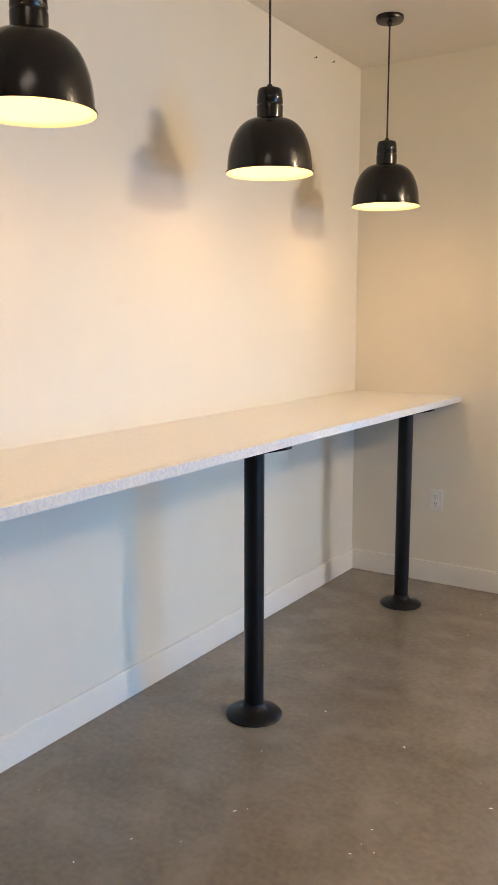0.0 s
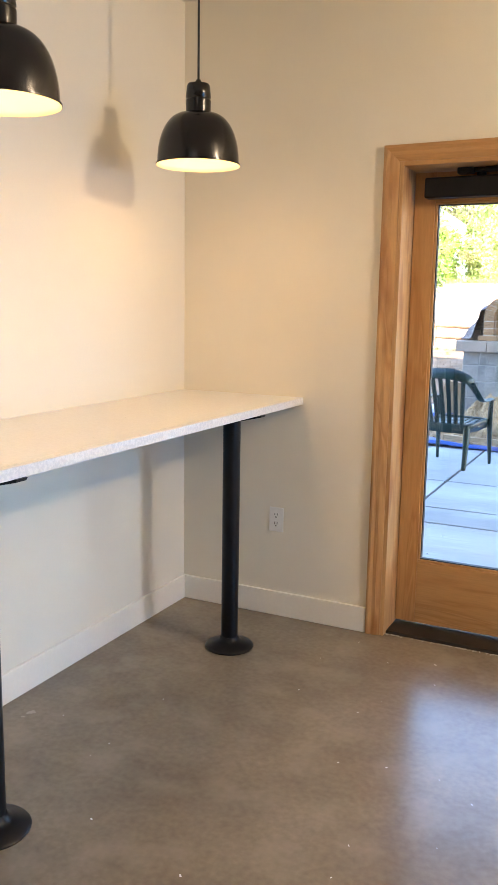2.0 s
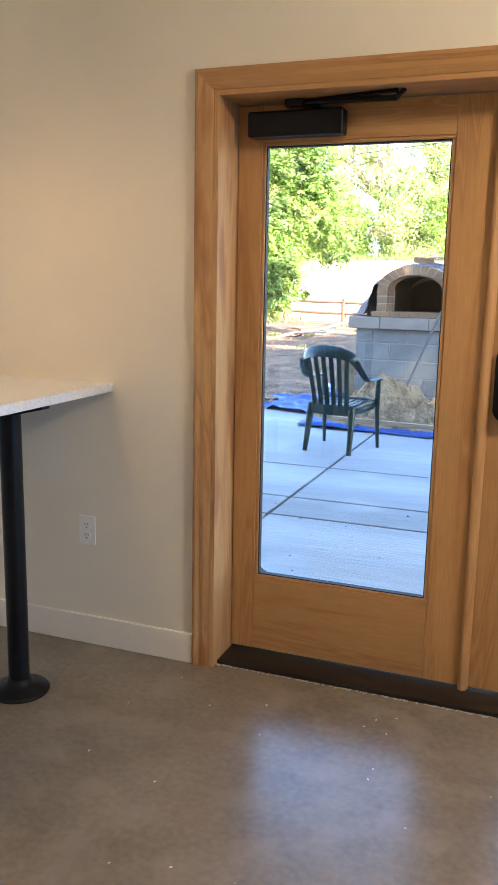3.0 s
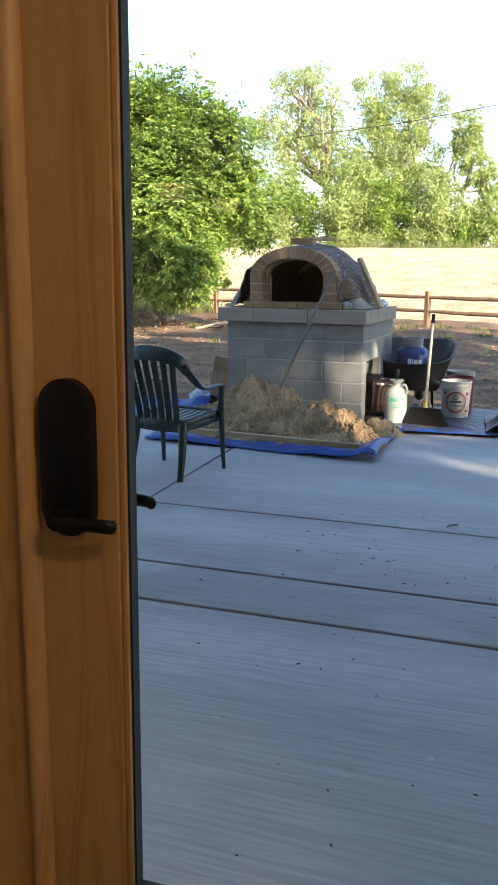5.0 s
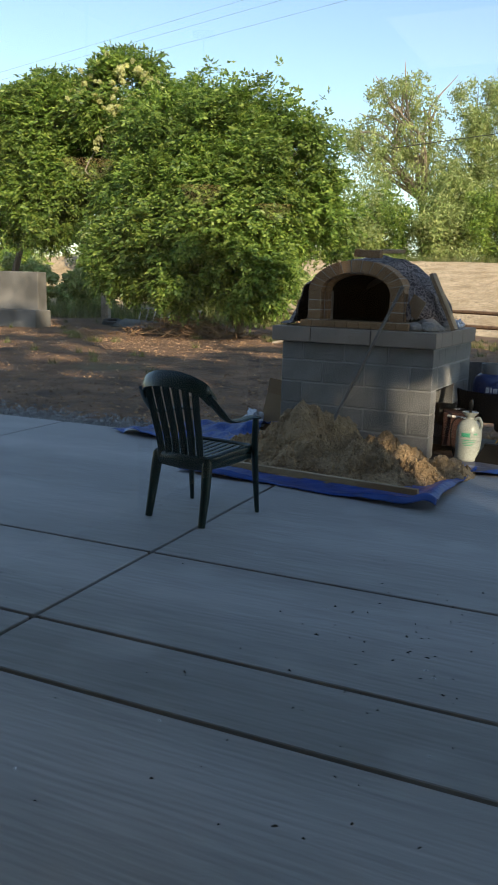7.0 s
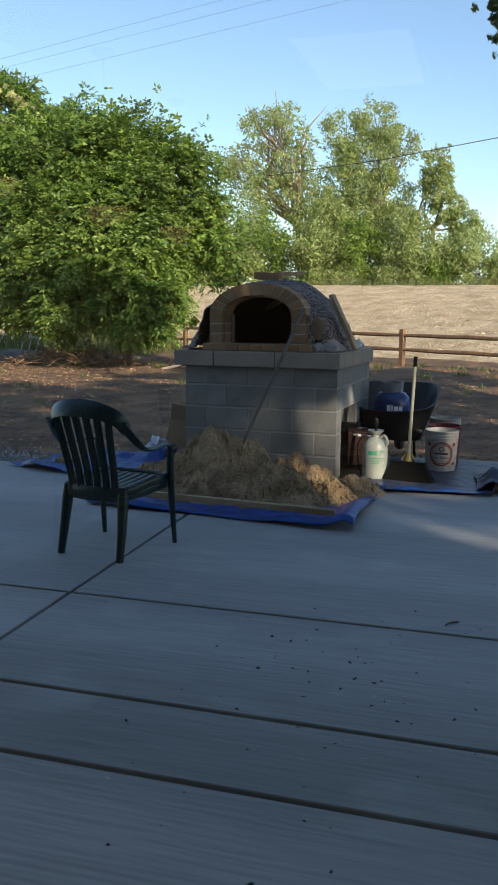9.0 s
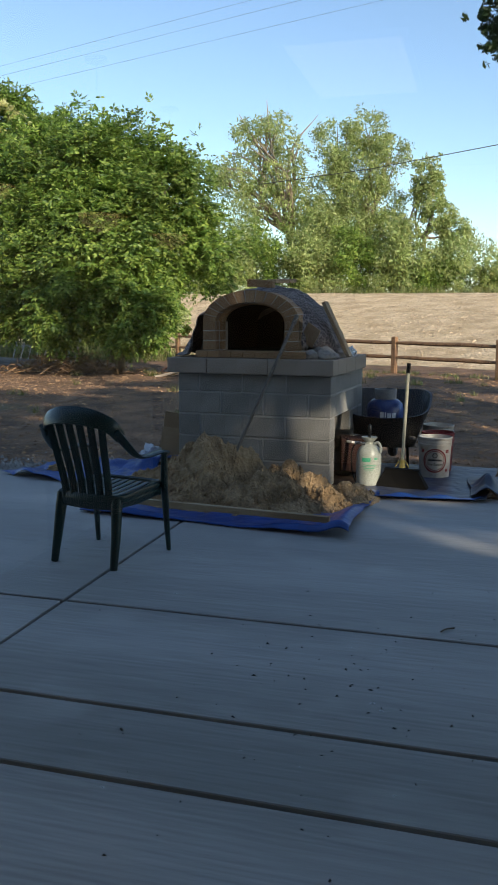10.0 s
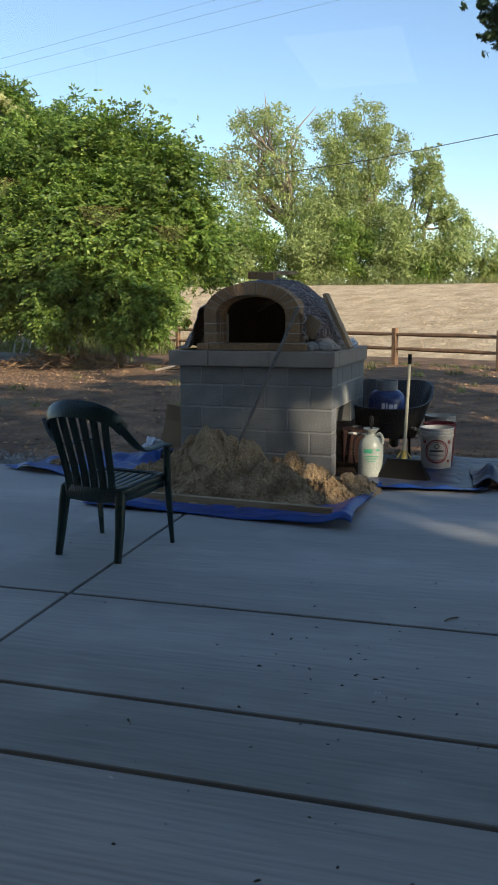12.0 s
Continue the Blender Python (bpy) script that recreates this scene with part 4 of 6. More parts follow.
oven = thing("brick_oven", "half-built domed brick oven with an arched mouth", "oven", OM)
AC, AY0, AY1, SPR = -0.782, 0.10, 0.33, 1.388
ZB = 1.07
pieces(oven, "brick", [(AC - 0.50 + k * 0.1125, AC - 0.50 + (k + 1) * 0.1125, 0.055, 0.28, ZB, ZB + 0.062) for k in range(9)], "firebrick", 0.002, 0.003)
legs = []
for k in range(3):
    z0 = ZB + 0.064 + k * 0.087
    for sx in (-1, 1):
        xa, xb = sorted((AC + sx * 0.325, AC + sx * 0.45))
        legs.append((xa, xb, AY0, AY1, z0, z0 + 0.087))
        xa, xb = sorted((AC + sx * 0.285, AC + sx * 0.325))
        legs.append((xa, xb, AY0 + 0.09, AY0 + 0.17, z0, z0 + 0.087))
pieces(oven, "brick", legs, "firebrick", 0.003, 0.004)


def wedge(a0, a1, ai, bi, ao, bo, y0, y1):
    """One voussoir between two angles of the arch."""
    bm = bmesh.new()
    vs = []
    for y in (y0, y1):
        for a, ea, eb in ((a0, ai, bi), (a0, ao, bo), (a1, ao, bo), (a1, ai, bi)):
            vs.append(bm.verts.new((AC + ea * math.cos(a), y, SPR + eb * math.sin(a))))
    for f in ((0, 1, 2, 3), (7, 6, 5, 4), (0, 4, 5, 1), (1, 5, 6, 2), (2, 6, 7, 3), (3, 7, 4, 0)):
        bm.faces.new([vs[i] for i in f])
    return bm


NV = 13
for k in range(NV):
    g = 0.014
    part("brick", wedge(math.pi * k / NV + g, math.pi * (k + 1) / NV - g, 0.327, 0.170, 0.447, 0.275, AY0, AY1), "firebrick", oven)
for k in range(13):
    part("brick", wedge(math.pi * k / 13 + 0.012, math.pi * (k + 1) / 13 - 0.012, 0.285, 0.152, 0.326, 0.171, AY0 + 0.09, AY0 + 0.17), "firebrick", oven)
bm = bmesh.new()
for k in range(24):
    t0, t1 = math.pi * k / 24, math.pi * (k + 1) / 24
    w = wedge(t0, t1, 0.328, 0.171, 0.444, 0.272, AY0 + 0.006, AY1 - 0.004)
    me = bpy.data.meshes.new("joint_piece")
    w.to_mesh(me), w.free()
    bm.from_mesh(me)
    bpy.data.meshes.remove(me)
for sx in (-1, 1):
    xa, xb = sorted((AC + sx * 0.289, AC + sx * 0.447))
    box(bm, xa, xb, AY0 + 0.096, AY1 - 0.004, ZB + 0.05, SPR)
    xa, xb = sorted((AC + sx * 0.328, AC + sx * 0.447))
    box(bm, xa, xb, AY0 + 0.006, AY0 + 0.06, ZB + 0.05, SPR)
part("arch_mortar", bm, "oven_mortar", oven, "pale mortar joints")

# hollow of the oven and its domed shell
NA, NT = 22, 40
DC = Vector((AC, 0.86, ZB))


def dome(rx, ry, rz, jitter, seed, front_cut):
    bm = bmesh.new()
    rows = []
    for i in range(NA + 1):
        e = math.pi / 2 * i / NA
        row = []
        for j in range(NT):
            a = 2 * math.pi * j / NT
            d = Vector((math.cos(a) * math.cos(e), math.sin(a) * math.cos(e), math.sin(e)))
            r = 1 + jitter * noise.noise(d * 3.2 + Vector((seed, 0, 0))) + 0.4 * jitter * noise.noise(d * 11 + Vector((0, seed, 0)))
            p = DC + Vector((d.x * rx * r, d.y * ry * r, max(0.0, d.z * rz * r)))
            p.y = max(p.y, front_cut)
            row.append(bm.verts.new(p))
        rows.append(row)
    for a, b2 in zip(rows, rows[1:]):
        for j in range(NT):
            k = (j + 1) % NT
            vs = [a[j], a[k], b2[k], b2[j]]
            if any(abs(v.co.x - AC) < 0.32 and v.co.z < SPR + 0.19 and v.co.y < DC.y for v in vs):
                continue
            if any(v.co.y <= front_cut + 0.001 and abs(v.co.x - AC) < 0.42 and v.co.z < SPR + 0.25 for v in vs) or (front_cut > 0.45 and min(v.co.y for v in vs) <= front_cut):
                continue
            bm.faces.new(vs)
    return bm


bm = bmesh.new()
prof = [(-0.30, ZB + 0.065), (-0.30, SPR)] + [(-0.30 * math.cos(math.pi * k / 16), SPR + 0.162 * math.sin(math.pi * k / 16)) for k in range(1, 16)] + [(0.30, SPR), (0.30, ZB + 0.065)]
va, vb = [[bm.verts.new((AC + px, y, pz)) for px, pz in prof] for y in (0.272, 1.25)]
for k in range(len(prof) - 1):
    bm.faces.new((va[k], va[k + 1], vb[k + 1], vb[k]))
bm.faces.new((va[0], va[-1], vb[-1], vb[0]))
bm.faces.new(vb)
part("inner_vault", bm, "void_dark", oven, "inner brick vault, the hollow's shade put into its near-black colour")
part("outer_shell", dome(0.60, 0.60, 0.57, 0.05, 2.0, 0.335), "insul", oven, "rough grey render coat", True)


def drape():
    """A blanket hung over the dome, folded at its hem."""
    bm = bmesh.new()
    rows = []
    n, m2 = 70, 90
    for i in range(n + 1):
        u = i / n
        row = []
        for j in range(m2 + 1):
            v = j / m2
            a = math.pi * (-0.10 + 1.18 * u)
            y = 0.118 + 1.16 * v
            s = math.sqrt(max(0.02, 1 - ((y - 0.72) / 0.85) ** 2)) if y > 0.72 else 1.0 - 0.10 * ((0.72 - y) / 0.42) ** 2
            fold = 0.010 * math.sin(58 * u + 7 * v + 3 * noise.noise(Vector((u * 4, v * 2, 3)))) + 0.030 * math.sin(34 * u + 5 * noise.noise(Vector((u * 3, v * 3, 0)))) * (1 - math.sin(max(0, min(math.pi, a)))) + 0.035 * noise.noise(Vector((u * 6, v * 6, 4))) + 0.012 * noise.noise(Vector((u * 20, v * 14, 2)))
            w = min(1.0, v / 0.32)
            w = w * w * (3 - 2 * w)
            rx = (0.475 * (1 - w) + 0.665 * w) * (0.86 + 0.14 * s) * s ** 0.5 + fold
            rz = (0.622 * (1 - w) + 0.648 * w) * s + fold
            pw = 0.62 * (1 - w) + 1.0 * w
            x = AC + 0.02 * w + rx * math.copysign(abs(math.cos(a)) ** pw, math.cos(a))
            z = ZB + max(0.012 + 0.03 * abs(noise.noise(Vector((u * 9, v * 4, 7)))), rz * math.copysign(abs(math.sin(a)) ** pw, math.sin(a)))
            if a > math.pi * 0.5:
                x -= 0.24 * (2 * min(a / math.pi, 1.04) - 1) ** 2.2 * (1 - 0.5 * w)
            row.append(bm.verts.new((x, y - (0.10 * (a / math.pi - 0.72) if a > math.pi * 0.72 and v < 0.4 else 0), z)))
        rows.append(row)
    for i in range(n):
        u = i / n
        for j in range(m2):
            v = j / m2
            if u < 0.075 + 0.03 * math.sin(9 * v):
                continue
            bm.faces.new((rows[i][j], rows[i + 1][j], rows[i + 1][j + 1], rows[i][j + 1]))
    bmesh.ops.delete(bm, geom=[v for v in bm.verts if not v.link_faces], context='VERTS')
    return bm


bl = tagged(part("blanket", drape(), "fleece", None, "", True), "dark fleece blanket with a pale animal print draped over the oven", "blanket")
bl.matrix_world = OM
so = bl.modifiers.new("thickness", 'SOLIDIFY')
so.thickness = 0.008

# loose things on the stand
def loose(name, label, category, bm, material, m, smooth=False):
    ob = tagged(part(name, bm, material, None, "", smooth), label, category)
    ob.matrix_world = m
    return ob


loose("brick", "tan fire brick lying on the blanket above the arch", "brick", cut(-0.115, 0.115, -0.057, 0.057, 0, 0.064, 0.004), "firebrick", OM @ pose(-0.725, 0.235, 1.692, 3, 3, 5))
loose("board", "short weathered board lying on top of the oven", "board", cut(-0.19, 0.19, -0.045, 0.045, 0, 0.034, 0.003), "plank", OM @ pose(-0.60, 0.47, 1.738, 2, -3, 76))
loose("board", "weathered plank leaning against the draped oven", "board", cut(-0.27, 0.27, -0.045, 0.045, -0.017, 0.017, 0.003), "plank", OM @ pose(-0.078, 0.45, 1.325, 0, 63, -8))
loose("cardboard_scrap", "torn brown cardboard scrap stuck beside the oven", "cardboard", cut(-0.07, 0.07, -0.003, 0.003, -0.09, 0.09, 0.001), "card", OM @ pose(-0.262, 0.215, 1.275, 8, 32, -12))


def lump(rx, ry, rz, seed, n=16, rough=0.22):
    bm = bmesh.new()
    bmesh.ops.create_icosphere(bm, subdivisions=4, radius=1.0)
    for v in bm.verts:
        d = v.co.normalized()
        r = 1 + rough * noise.noise(d * 1.8 + Vector((seed, 0, 0))) + 0.4 * rough * noise.noise(d * 5 + Vector((0, seed, 0)))
        v.co = Vector((d.x * rx * r, d.y * ry * r, max(0.0, (d.z * rz * r) + rz * 0.55)))
    return bm


for x, y, s, seed in ((-0.245, 0.17, 0.08, 1.0), (-0.135, 0.20, 0.085, 5.0), (-0.075, 0.28, 0.06, 2.0), (-0.17, 0.33, 0.11, 8.0), (-0.09, 0.62, 0.08, 3.0)):
    loose("mortar_lump", "grey lump of dried mortar resting on the cap blocks", "mortar", lump(s, s * 0.9, s * 0.62, seed), "insul", OM @ pose(x, y, 1.068), True)
loose("plastic_bag", "small crumpled white plastic bag on the cap blocks", "plastic bag", lump(0.05, 0.05, 0.055, 11.0, rough=0.6), "bag", OM @ pose(-0.075, 1.05, 1.068), True)
loose("fire_brick", "fire brick standing at the back of the cap", "brick", cut(-0.05, 0.05, -0.03, 0.03, 0, 0.11, 0.004), "capstone", OM @ pose(-1.47, 0.75, 1.07))

# ---- sand, tarpaulins, pole, plank ----
def sheet(name, label, outline, material, lift, seed, z0=PZ, n=90, m=None):
    """A wrinkled tarpaulin: outline(u, v) gives its plan, lift(u, v) its height."""
    verts, faces = [], []
    for j in range(n + 1):
        for i in range(n + 1):
            u, v = i / n, j / n
            x, y = outline(u, v)
            w = 0.012 * abs(noise.noise(Vector((x * 5, y * 5, seed)))) + 0.006 * abs(noise.noise(Vector((x * 16, y * 13, seed))))
            verts.append((x, y, z0 + 0.006 + w + lift(u, v, x, y)))
    for j in range(n):
        for i in range(n):
            k = j * (n + 1) + i
            faces.append((k, k + 1, k + n + 2, k + n + 1))
    ob = raw(name, verts, faces, material, None, True)
    so = ob.modifiers.new("thickness", 'SOLIDIFY')
    so.thickness, so.offset = 0.003, 1
    return tagged(ob, label, "tarpaulin")


def quad(a, b, c, d, wob=0.03, seed=0.0):
    def f(u, v):
        x = (a[0] * (1 - u) + b[0] * u) * (1 - v) + (d[0] * (1 - u) + c[0] * u) * v
        y = (a[1] * (1 - u) + b[1] * u) * (1 - v) + (d[1] * (1 - u) + c[1] * u) * v
        return x + wob * noise.noise(Vector((x * 2, y * 2, seed))), y + wob * noise.noise(Vector((x * 2, y * 2, seed + 5)))
    return f


sheet("tarpaulin", "bright blue tarpaulin spread under the sand with its hem rolled up",
      quad((-2.12, 10.02), (-0.07, 9.83), (-0.02, 11.42), (-2.2, 11.42), 0.04, 2.0), "tarp",
      lambda u, v, x, y: 0.06 * math.exp(-((v - 0.03) / 0.03) ** 2) * (0.6 + 0.4 * math.sin(9 * u)) ** 2 + 0.10 * math.exp(-((u - 0.97) / 0.045) ** 2) * (1 - v) ** 0.5 * abs(math.sin(4 * v + 0.6)), 3.0, n=140)
sheet("tarpaulin", "crumpled blue tarpaulin lying half on the gravel",
      quad((-3.55, 11.2), (-2.1, 10.75), (-2.02, 12.2), (-3.0, 12.0), 0.12, 6.0), "tarp",
      lambda u, v, x, y: 0.13 * abs(noise.noise(Vector((x * 2.2, y * 2.2, 1)))) + 0.08 * max(0, noise.noise(Vector((x * 5, y * 5, 4)))) + 0.10 * math.exp(-((u - 0.9) / 0.15) ** 2) * v + 0.05 * math.sin(math.pi * u) * math.sin(math.pi * v), 8.0)
sheet("tarpaulin", "dusty blue tarpaulin under the buckets and sprayer",
      quad((-0.22, 11.16), (0.84, 11.22), (0.95, 12.75), (-0.2, 12.75), 0.03, 9.0), "tarp_grey",
      lambda u, v, x, y: 0.012 + 0.04 * max(0, noise.noise(Vector((x * 4, y * 4, 2)))) * (u > 0.9), 5.0)
sheet("tarpaulin_hem", "bright blue folded hem of tarpaulin on the patio",
      quad((-0.25, 11.10), (0.74, 11.19), (0.80, 11.27), (-0.25, 11.22), 0.01, 4.0), "tarp", lambda u, v, x, y: 0.022 + 0.012 * math.sin(20 * u) * v, 2.0, n=60)
sheet("plastic_sheet", "grey crumpled plastic sheet at the edge of the tarpaulin",
      quad((0.72, 11.25), (0.98, 11.30), (1.02, 12.2), (0.70, 12.2), 0.05, 9.0), "tarp_grey",
      lambda u, v, x, y: 0.03 + 0.20 * math.exp(-((u - 0.5) / 0.3) ** 2) * (0.5 + 0.6 * abs(noise.noise(Vector((x * 5, y * 5, 6))))) * math.exp(-((v - 0.25) / 0.4) ** 2), 7.0, n=60)


def sand_z(x, y):
    def bump(cx, cy, rx, ry, h):
        return h * math.exp(-(((x - cx) / rx) ** 2 + ((y - cy) / ry) ** 2))
    z = bump(-1.36, 11.02, 0.34, 0.38, 0.37) + bump(-1.50, 10.75, 0.42, 0.30, 0.20) + bump(-0.82, 10.98, 0.34, 0.34, 0.22) + bump(-0.45, 10.75, 0.28, 0.30, 0.15) \
        + bump(-1.0, 10.55, 0.42, 0.26, 0.17) + bump(-1.9, 11.0, 0.26, 0.3, 0.16) - bump(-1.06, 10.80, 0.20, 0.20, 0.20) + bump(-0.2, 11.1, 0.2, 0.2, 0.10)
    z += (0.13 * noise.noise(Vector((x * 4.0, y * 4.0, 1))) + 0.085 * noise.noise(Vector((x * 9, y * 9, 3))) + 0.034 * noise.noise(Vector((x * 22, y * 22, 5))) + 0.022 * abs(noise.noise(Vector((x * 48, y * 55, 8))))) * min(1.0, z * 6)
    return z - 0.035


verts, faces, NS = [], [], 300
for j in range(NS + 1):
    for i in range(NS + 1):
        x, y = -2.35 + 2.5 * i / NS, 9.95 + 1.52 * j / NS
        verts.append((x, y, PZ + sand_z(x, y)))
for j in range(NS):
    for i in range(NS):
        k = j * (NS + 1) + i
        if max(verts[q][2] for q in (k, k + 1, k + NS + 1, k + NS + 2)) > PZ + 0.004:
            faces.append((k, k + 1, k + NS + 2, k + NS + 1))
tagged(raw("sand_pile", verts, faces, "sand", None, True), "heap of clumpy damp tan sand on a blue tarpaulin", "sand pile")
pts = []
while len(pts) < 1500:
    x, y = rng.uniform(-2.2, -0.05), rng.uniform(10.0, 11.42)
    if sand_z(x, y) > 0.01:
        pts.append((x, y, PZ + sand_z(x, y)))
scatter("sand_clods", "crumbly clods of damp sand over the heap", "sand", pts, 0.035, "sand", 0.55)
loose("sand_heap", "small heap of sand on the crumpled tarpaulin", "sand", lump(0.14, 0.10, 0.05, 4.0, rough=0.5), "sand", pose(-2.95, 11.35, PZ + 0.03), True)
pole = thing("tool_pole", "worn steel pole stuck in sand, leaning on the oven arch", "pole")
part("shaft", tube([(-1.225, 10.86, 0.15), (-0.812, 11.488, 1.375)], 0.0145, 12), "pole", pole, "", True)
part("pole_end", tube([(-0.812, 11.488, 1.375), (-0.789, 11.52, 1.442)], 0.019, 12), "pole", pole, "", True)
loose("timber_batten", "pale timber batten lying on the tarpaulin hem", "timber", cut(-0.78, 0.78, -0.022, 0.022, 0, 0.042, 0.003), "plank", pose(-0.97, 10.0, PZ + 0.085, 0, 0.0, -6.2))
bx = thing("cardboard_box", "open tilted brown cardboard box beside the block stand", "box", pose(-2.16, 12.05, -0.04, -14, 10, 14) @ Matrix.Diagonal((0.7, 0.7, 1.25, 1)))
part("box_side", cut(-0.2, 0.2, -0.16, -0.152, 0, 0.30), "card", bx)
part("box_side", cut(-0.2, 0.2, 0.152, 0.16, 0, 0.30), "card", bx)
part("box_side", cut(-0.2, -0.192, -0.152, 0.152, 0, 0.30), "card", bx)
part("box_side", cut(0.192, 0.2, -0.152, 0.152, 0, 0.30), "card", bx)
part("box_floor", cut(-0.192, 0.192, -0.152, 0.152, 0, 0.006), "card", bx)
part("box_flap", cut(-0.2, 0.2, 0, 0.15, -0.003, 0.003, 0, pose(0, -0.156, 0.30, 130)), "card", bx)
part("box_flap", cut(-0.2, 0.2, 0, 0.15, -0.003, 0.003, 0, pose(0, 0.156, 0.30, 50)), "card", bx)
for x, y, r, s in ((-2.28, 11.85, 0.09, 2.0), (-2.35, 11.80, 0.06, 6.0)):
    loose("plastic_bag", "crumpled thin white plastic bag on the tarpaulin", "plastic bag", lump(r, r, r * 1.2, s, rough=0.55), "bag", pose(x, y, PZ + 0.07), True)


# ---- garden chair ----
chair = thing("garden_chair", "dark green moulded resin armchair with a slatted back", "chair", pose(-1.415, 9.06, PZ, 0, 0, -10))
part("seat_rim", tube(curve_points([(-0.21, -0.19, 0.405), (-0.235, 0.0, 0.42), (-0.235, 0.2, 0.425), (-0.15, 0.262, 0.42), (0.15, 0.262, 0.42), (0.235, 0.2, 0.425),
                                    (0.235, 0.0, 0.42), (0.21, -0.19, 0.405), (0.0, -0.215, 0.40), (-0.21, -0.19, 0.405)], 48), 0.022, 8, flat=(0.7, 1.2)), "chair", chair, "", True)
for k in range(8):
    x = -0.182 + k * 0.052
    part("seat_slat", tube([(x * 0.92, -0.20, 0.405), (x, -0.05, 0.407), (x * 1.03, 0.12, 0.418), (x * 1.03, 0.22, 0.428), (x, 0.265, 0.418)], 0.02, 8, flat=(1.0, 0.3)), "chair", chair, "", True)
part("seat_apron", tube(curve_points([(-0.20, -0.2, 0.385), (0, -0.222, 0.382), (0.20, -0.2, 0.385)], 10), 0.045, 8, flat=(0.3, 1.0)), "chair", chair, "", True)
part("seat_apron", tube(curve_points([(-0.22, 0.245, 0.39), (0, 0.268, 0.395), (0.22, 0.245, 0.39)], 10), 0.04, 8, flat=(0.3, 1.0)), "chair", chair, "", True)
for sx in (-1, 1):
    part("leg", tube([(sx * 0.195, -0.185, 0.415), (sx * 0.20, -0.20, 0.34), (sx * 0.208, -0.225, 0.18), (sx * 0.213, -0.262, 0.0)], [0.034, 0.033, 0.028, 0.022], 10, flat=(1.0, 0.8)), "chair", chair, "", True)
    part("leg", tube(curve_points([(sx * 0.275, 0.205, 0.635), (sx * 0.268, 0.215, 0.54), (sx * 0.262, 0.225, 0.42), (sx * 0.266, 0.24, 0.2), (sx * 0.27, 0.258, 0.0)], 16),
                     [0.026 + 0.008 * math.sin(math.pi * k / 16) - 0.007 * k / 16 for k in range(17)], 10, flat=(0.75, 1.0)), "chair", chair, "", True)
    part("side_rail", tube([(sx * 0.235, 0.2, 0.40), (sx * 0.232, 0.0, 0.385), (sx * 0.21, -0.18, 0.385)], 0.036, 8, flat=(0.4, 1.0)), "chair", chair, "", True)
    part("armrest", tube(curve_points([(sx * 0.275, 0.225, 0.632), (sx * 0.292, 0.12, 0.648), (sx * 0.298, -0.02, 0.644), (sx * 0.292, -0.12, 0.66), (sx * 0.275, -0.2, 0.73), (sx * 0.245, -0.27, 0.815)], 24),
                         [0.030] * 12 + [0.030 + 0.012 * k / 12 for k in range(13)], 10, flat=(1.0, 0.42)), "chair", chair, "", True)
part("top_rail", tube(curve_points([(-0.262, -0.235, 0.775), (-0.225, -0.295, 0.852), (-0.12, -0.333, 0.893), (0, -0.342, 0.903), (0.12, -0.333, 0.893), (0.225, -0.295, 0.852), (0.262, -0.235, 0.775)], 32),
                      [0.036 + 0.020 * math.sin(math.pi * k / 32) for k in range(33)], 10, flat=(0.2, 1.0)), "chair", chair, "", True)
for k in range(6):
    x = -0.165 + k * 0.066
    part("back_slat", tube(curve_points([(x * 0.92, -0.205, 0.39), (x * 0.96, -0.225, 0.52), (x * 1.03, -0.268, 0.68), (x * 1.12, -0.322 + 0.35 * x * x, 0.862)], 10), 0.021, 8, flat=(1.0, 0.3)), "chair", chair, "", True)


# ---- things beside the stand ----
def pail(name, label, x, y, print_it, z=PZ + 0.02):
    b2 = thing(name, label, "bucket", pose(x, y, z), "buckets on the tarpaulin")
    part("pail_body", lathe([(0, 0.004), (0.130, 0.004), (0.132, 0), (0.134, 0.012), (0.146, 0.29), (0.153, 0.292), (0.153, 0.31), (0.147, 0.314), (0.153, 0.33), (0.149, 0.345), (0.155, 0.355),
                             (0.156, 0.37), (0.150, 0.372), (0.146, 0.36), (0.130, 0.02), (0, 0.016)], 40), "pail" if print_it else "red", b2, "", True)
    hoop = [(0.158 * math.cos(a), 0.158 * math.sin(a) if abs(math.sin(a)) > 1 else -0.02 - 0.145 * abs(math.sin(a)), 0.335 - 0.115 * abs(math.sin(a))) for a in np.linspace(0, math.pi, 20)]
    if not print_it:
        part("bail_handle", tube([(p[0], -p[1], p[2]) for p in hoop], 0.0025, 6), "steel", b2)
    return b2


def on_round(parent, name, r0, r1, zc, face, material, scale_z=1.0, arc=None, rad=lambda z: 0.1345 + 0.0415 * z, n=36, off=0.0012):
    """A ring or disc printed on the pail, wrapped to its side towards 'face' degrees."""
    bm = bmesh.new()
    lim = arc or (0, 2 * math.pi)
    rows = []
    for k in range(n + 1):
        a = lim[0] + (lim[1] - lim[0]) * k / n
        row = []
        for r in (r0, r1):
            u, w = r * math.cos(a), zc + scale_z * r * math.sin(a)
            R = rad(w) + off
            th = radians(face) + u / R
            row.append(bm.verts.new((R * math.cos(th), R * math.sin(th), w)))
        rows.append(row)
    for a, b2 in zip(rows, rows[1:]):
        bm.faces.new((a[0], b2[0], b2[1], a[1]))
    return part(name, bm, material, parent)


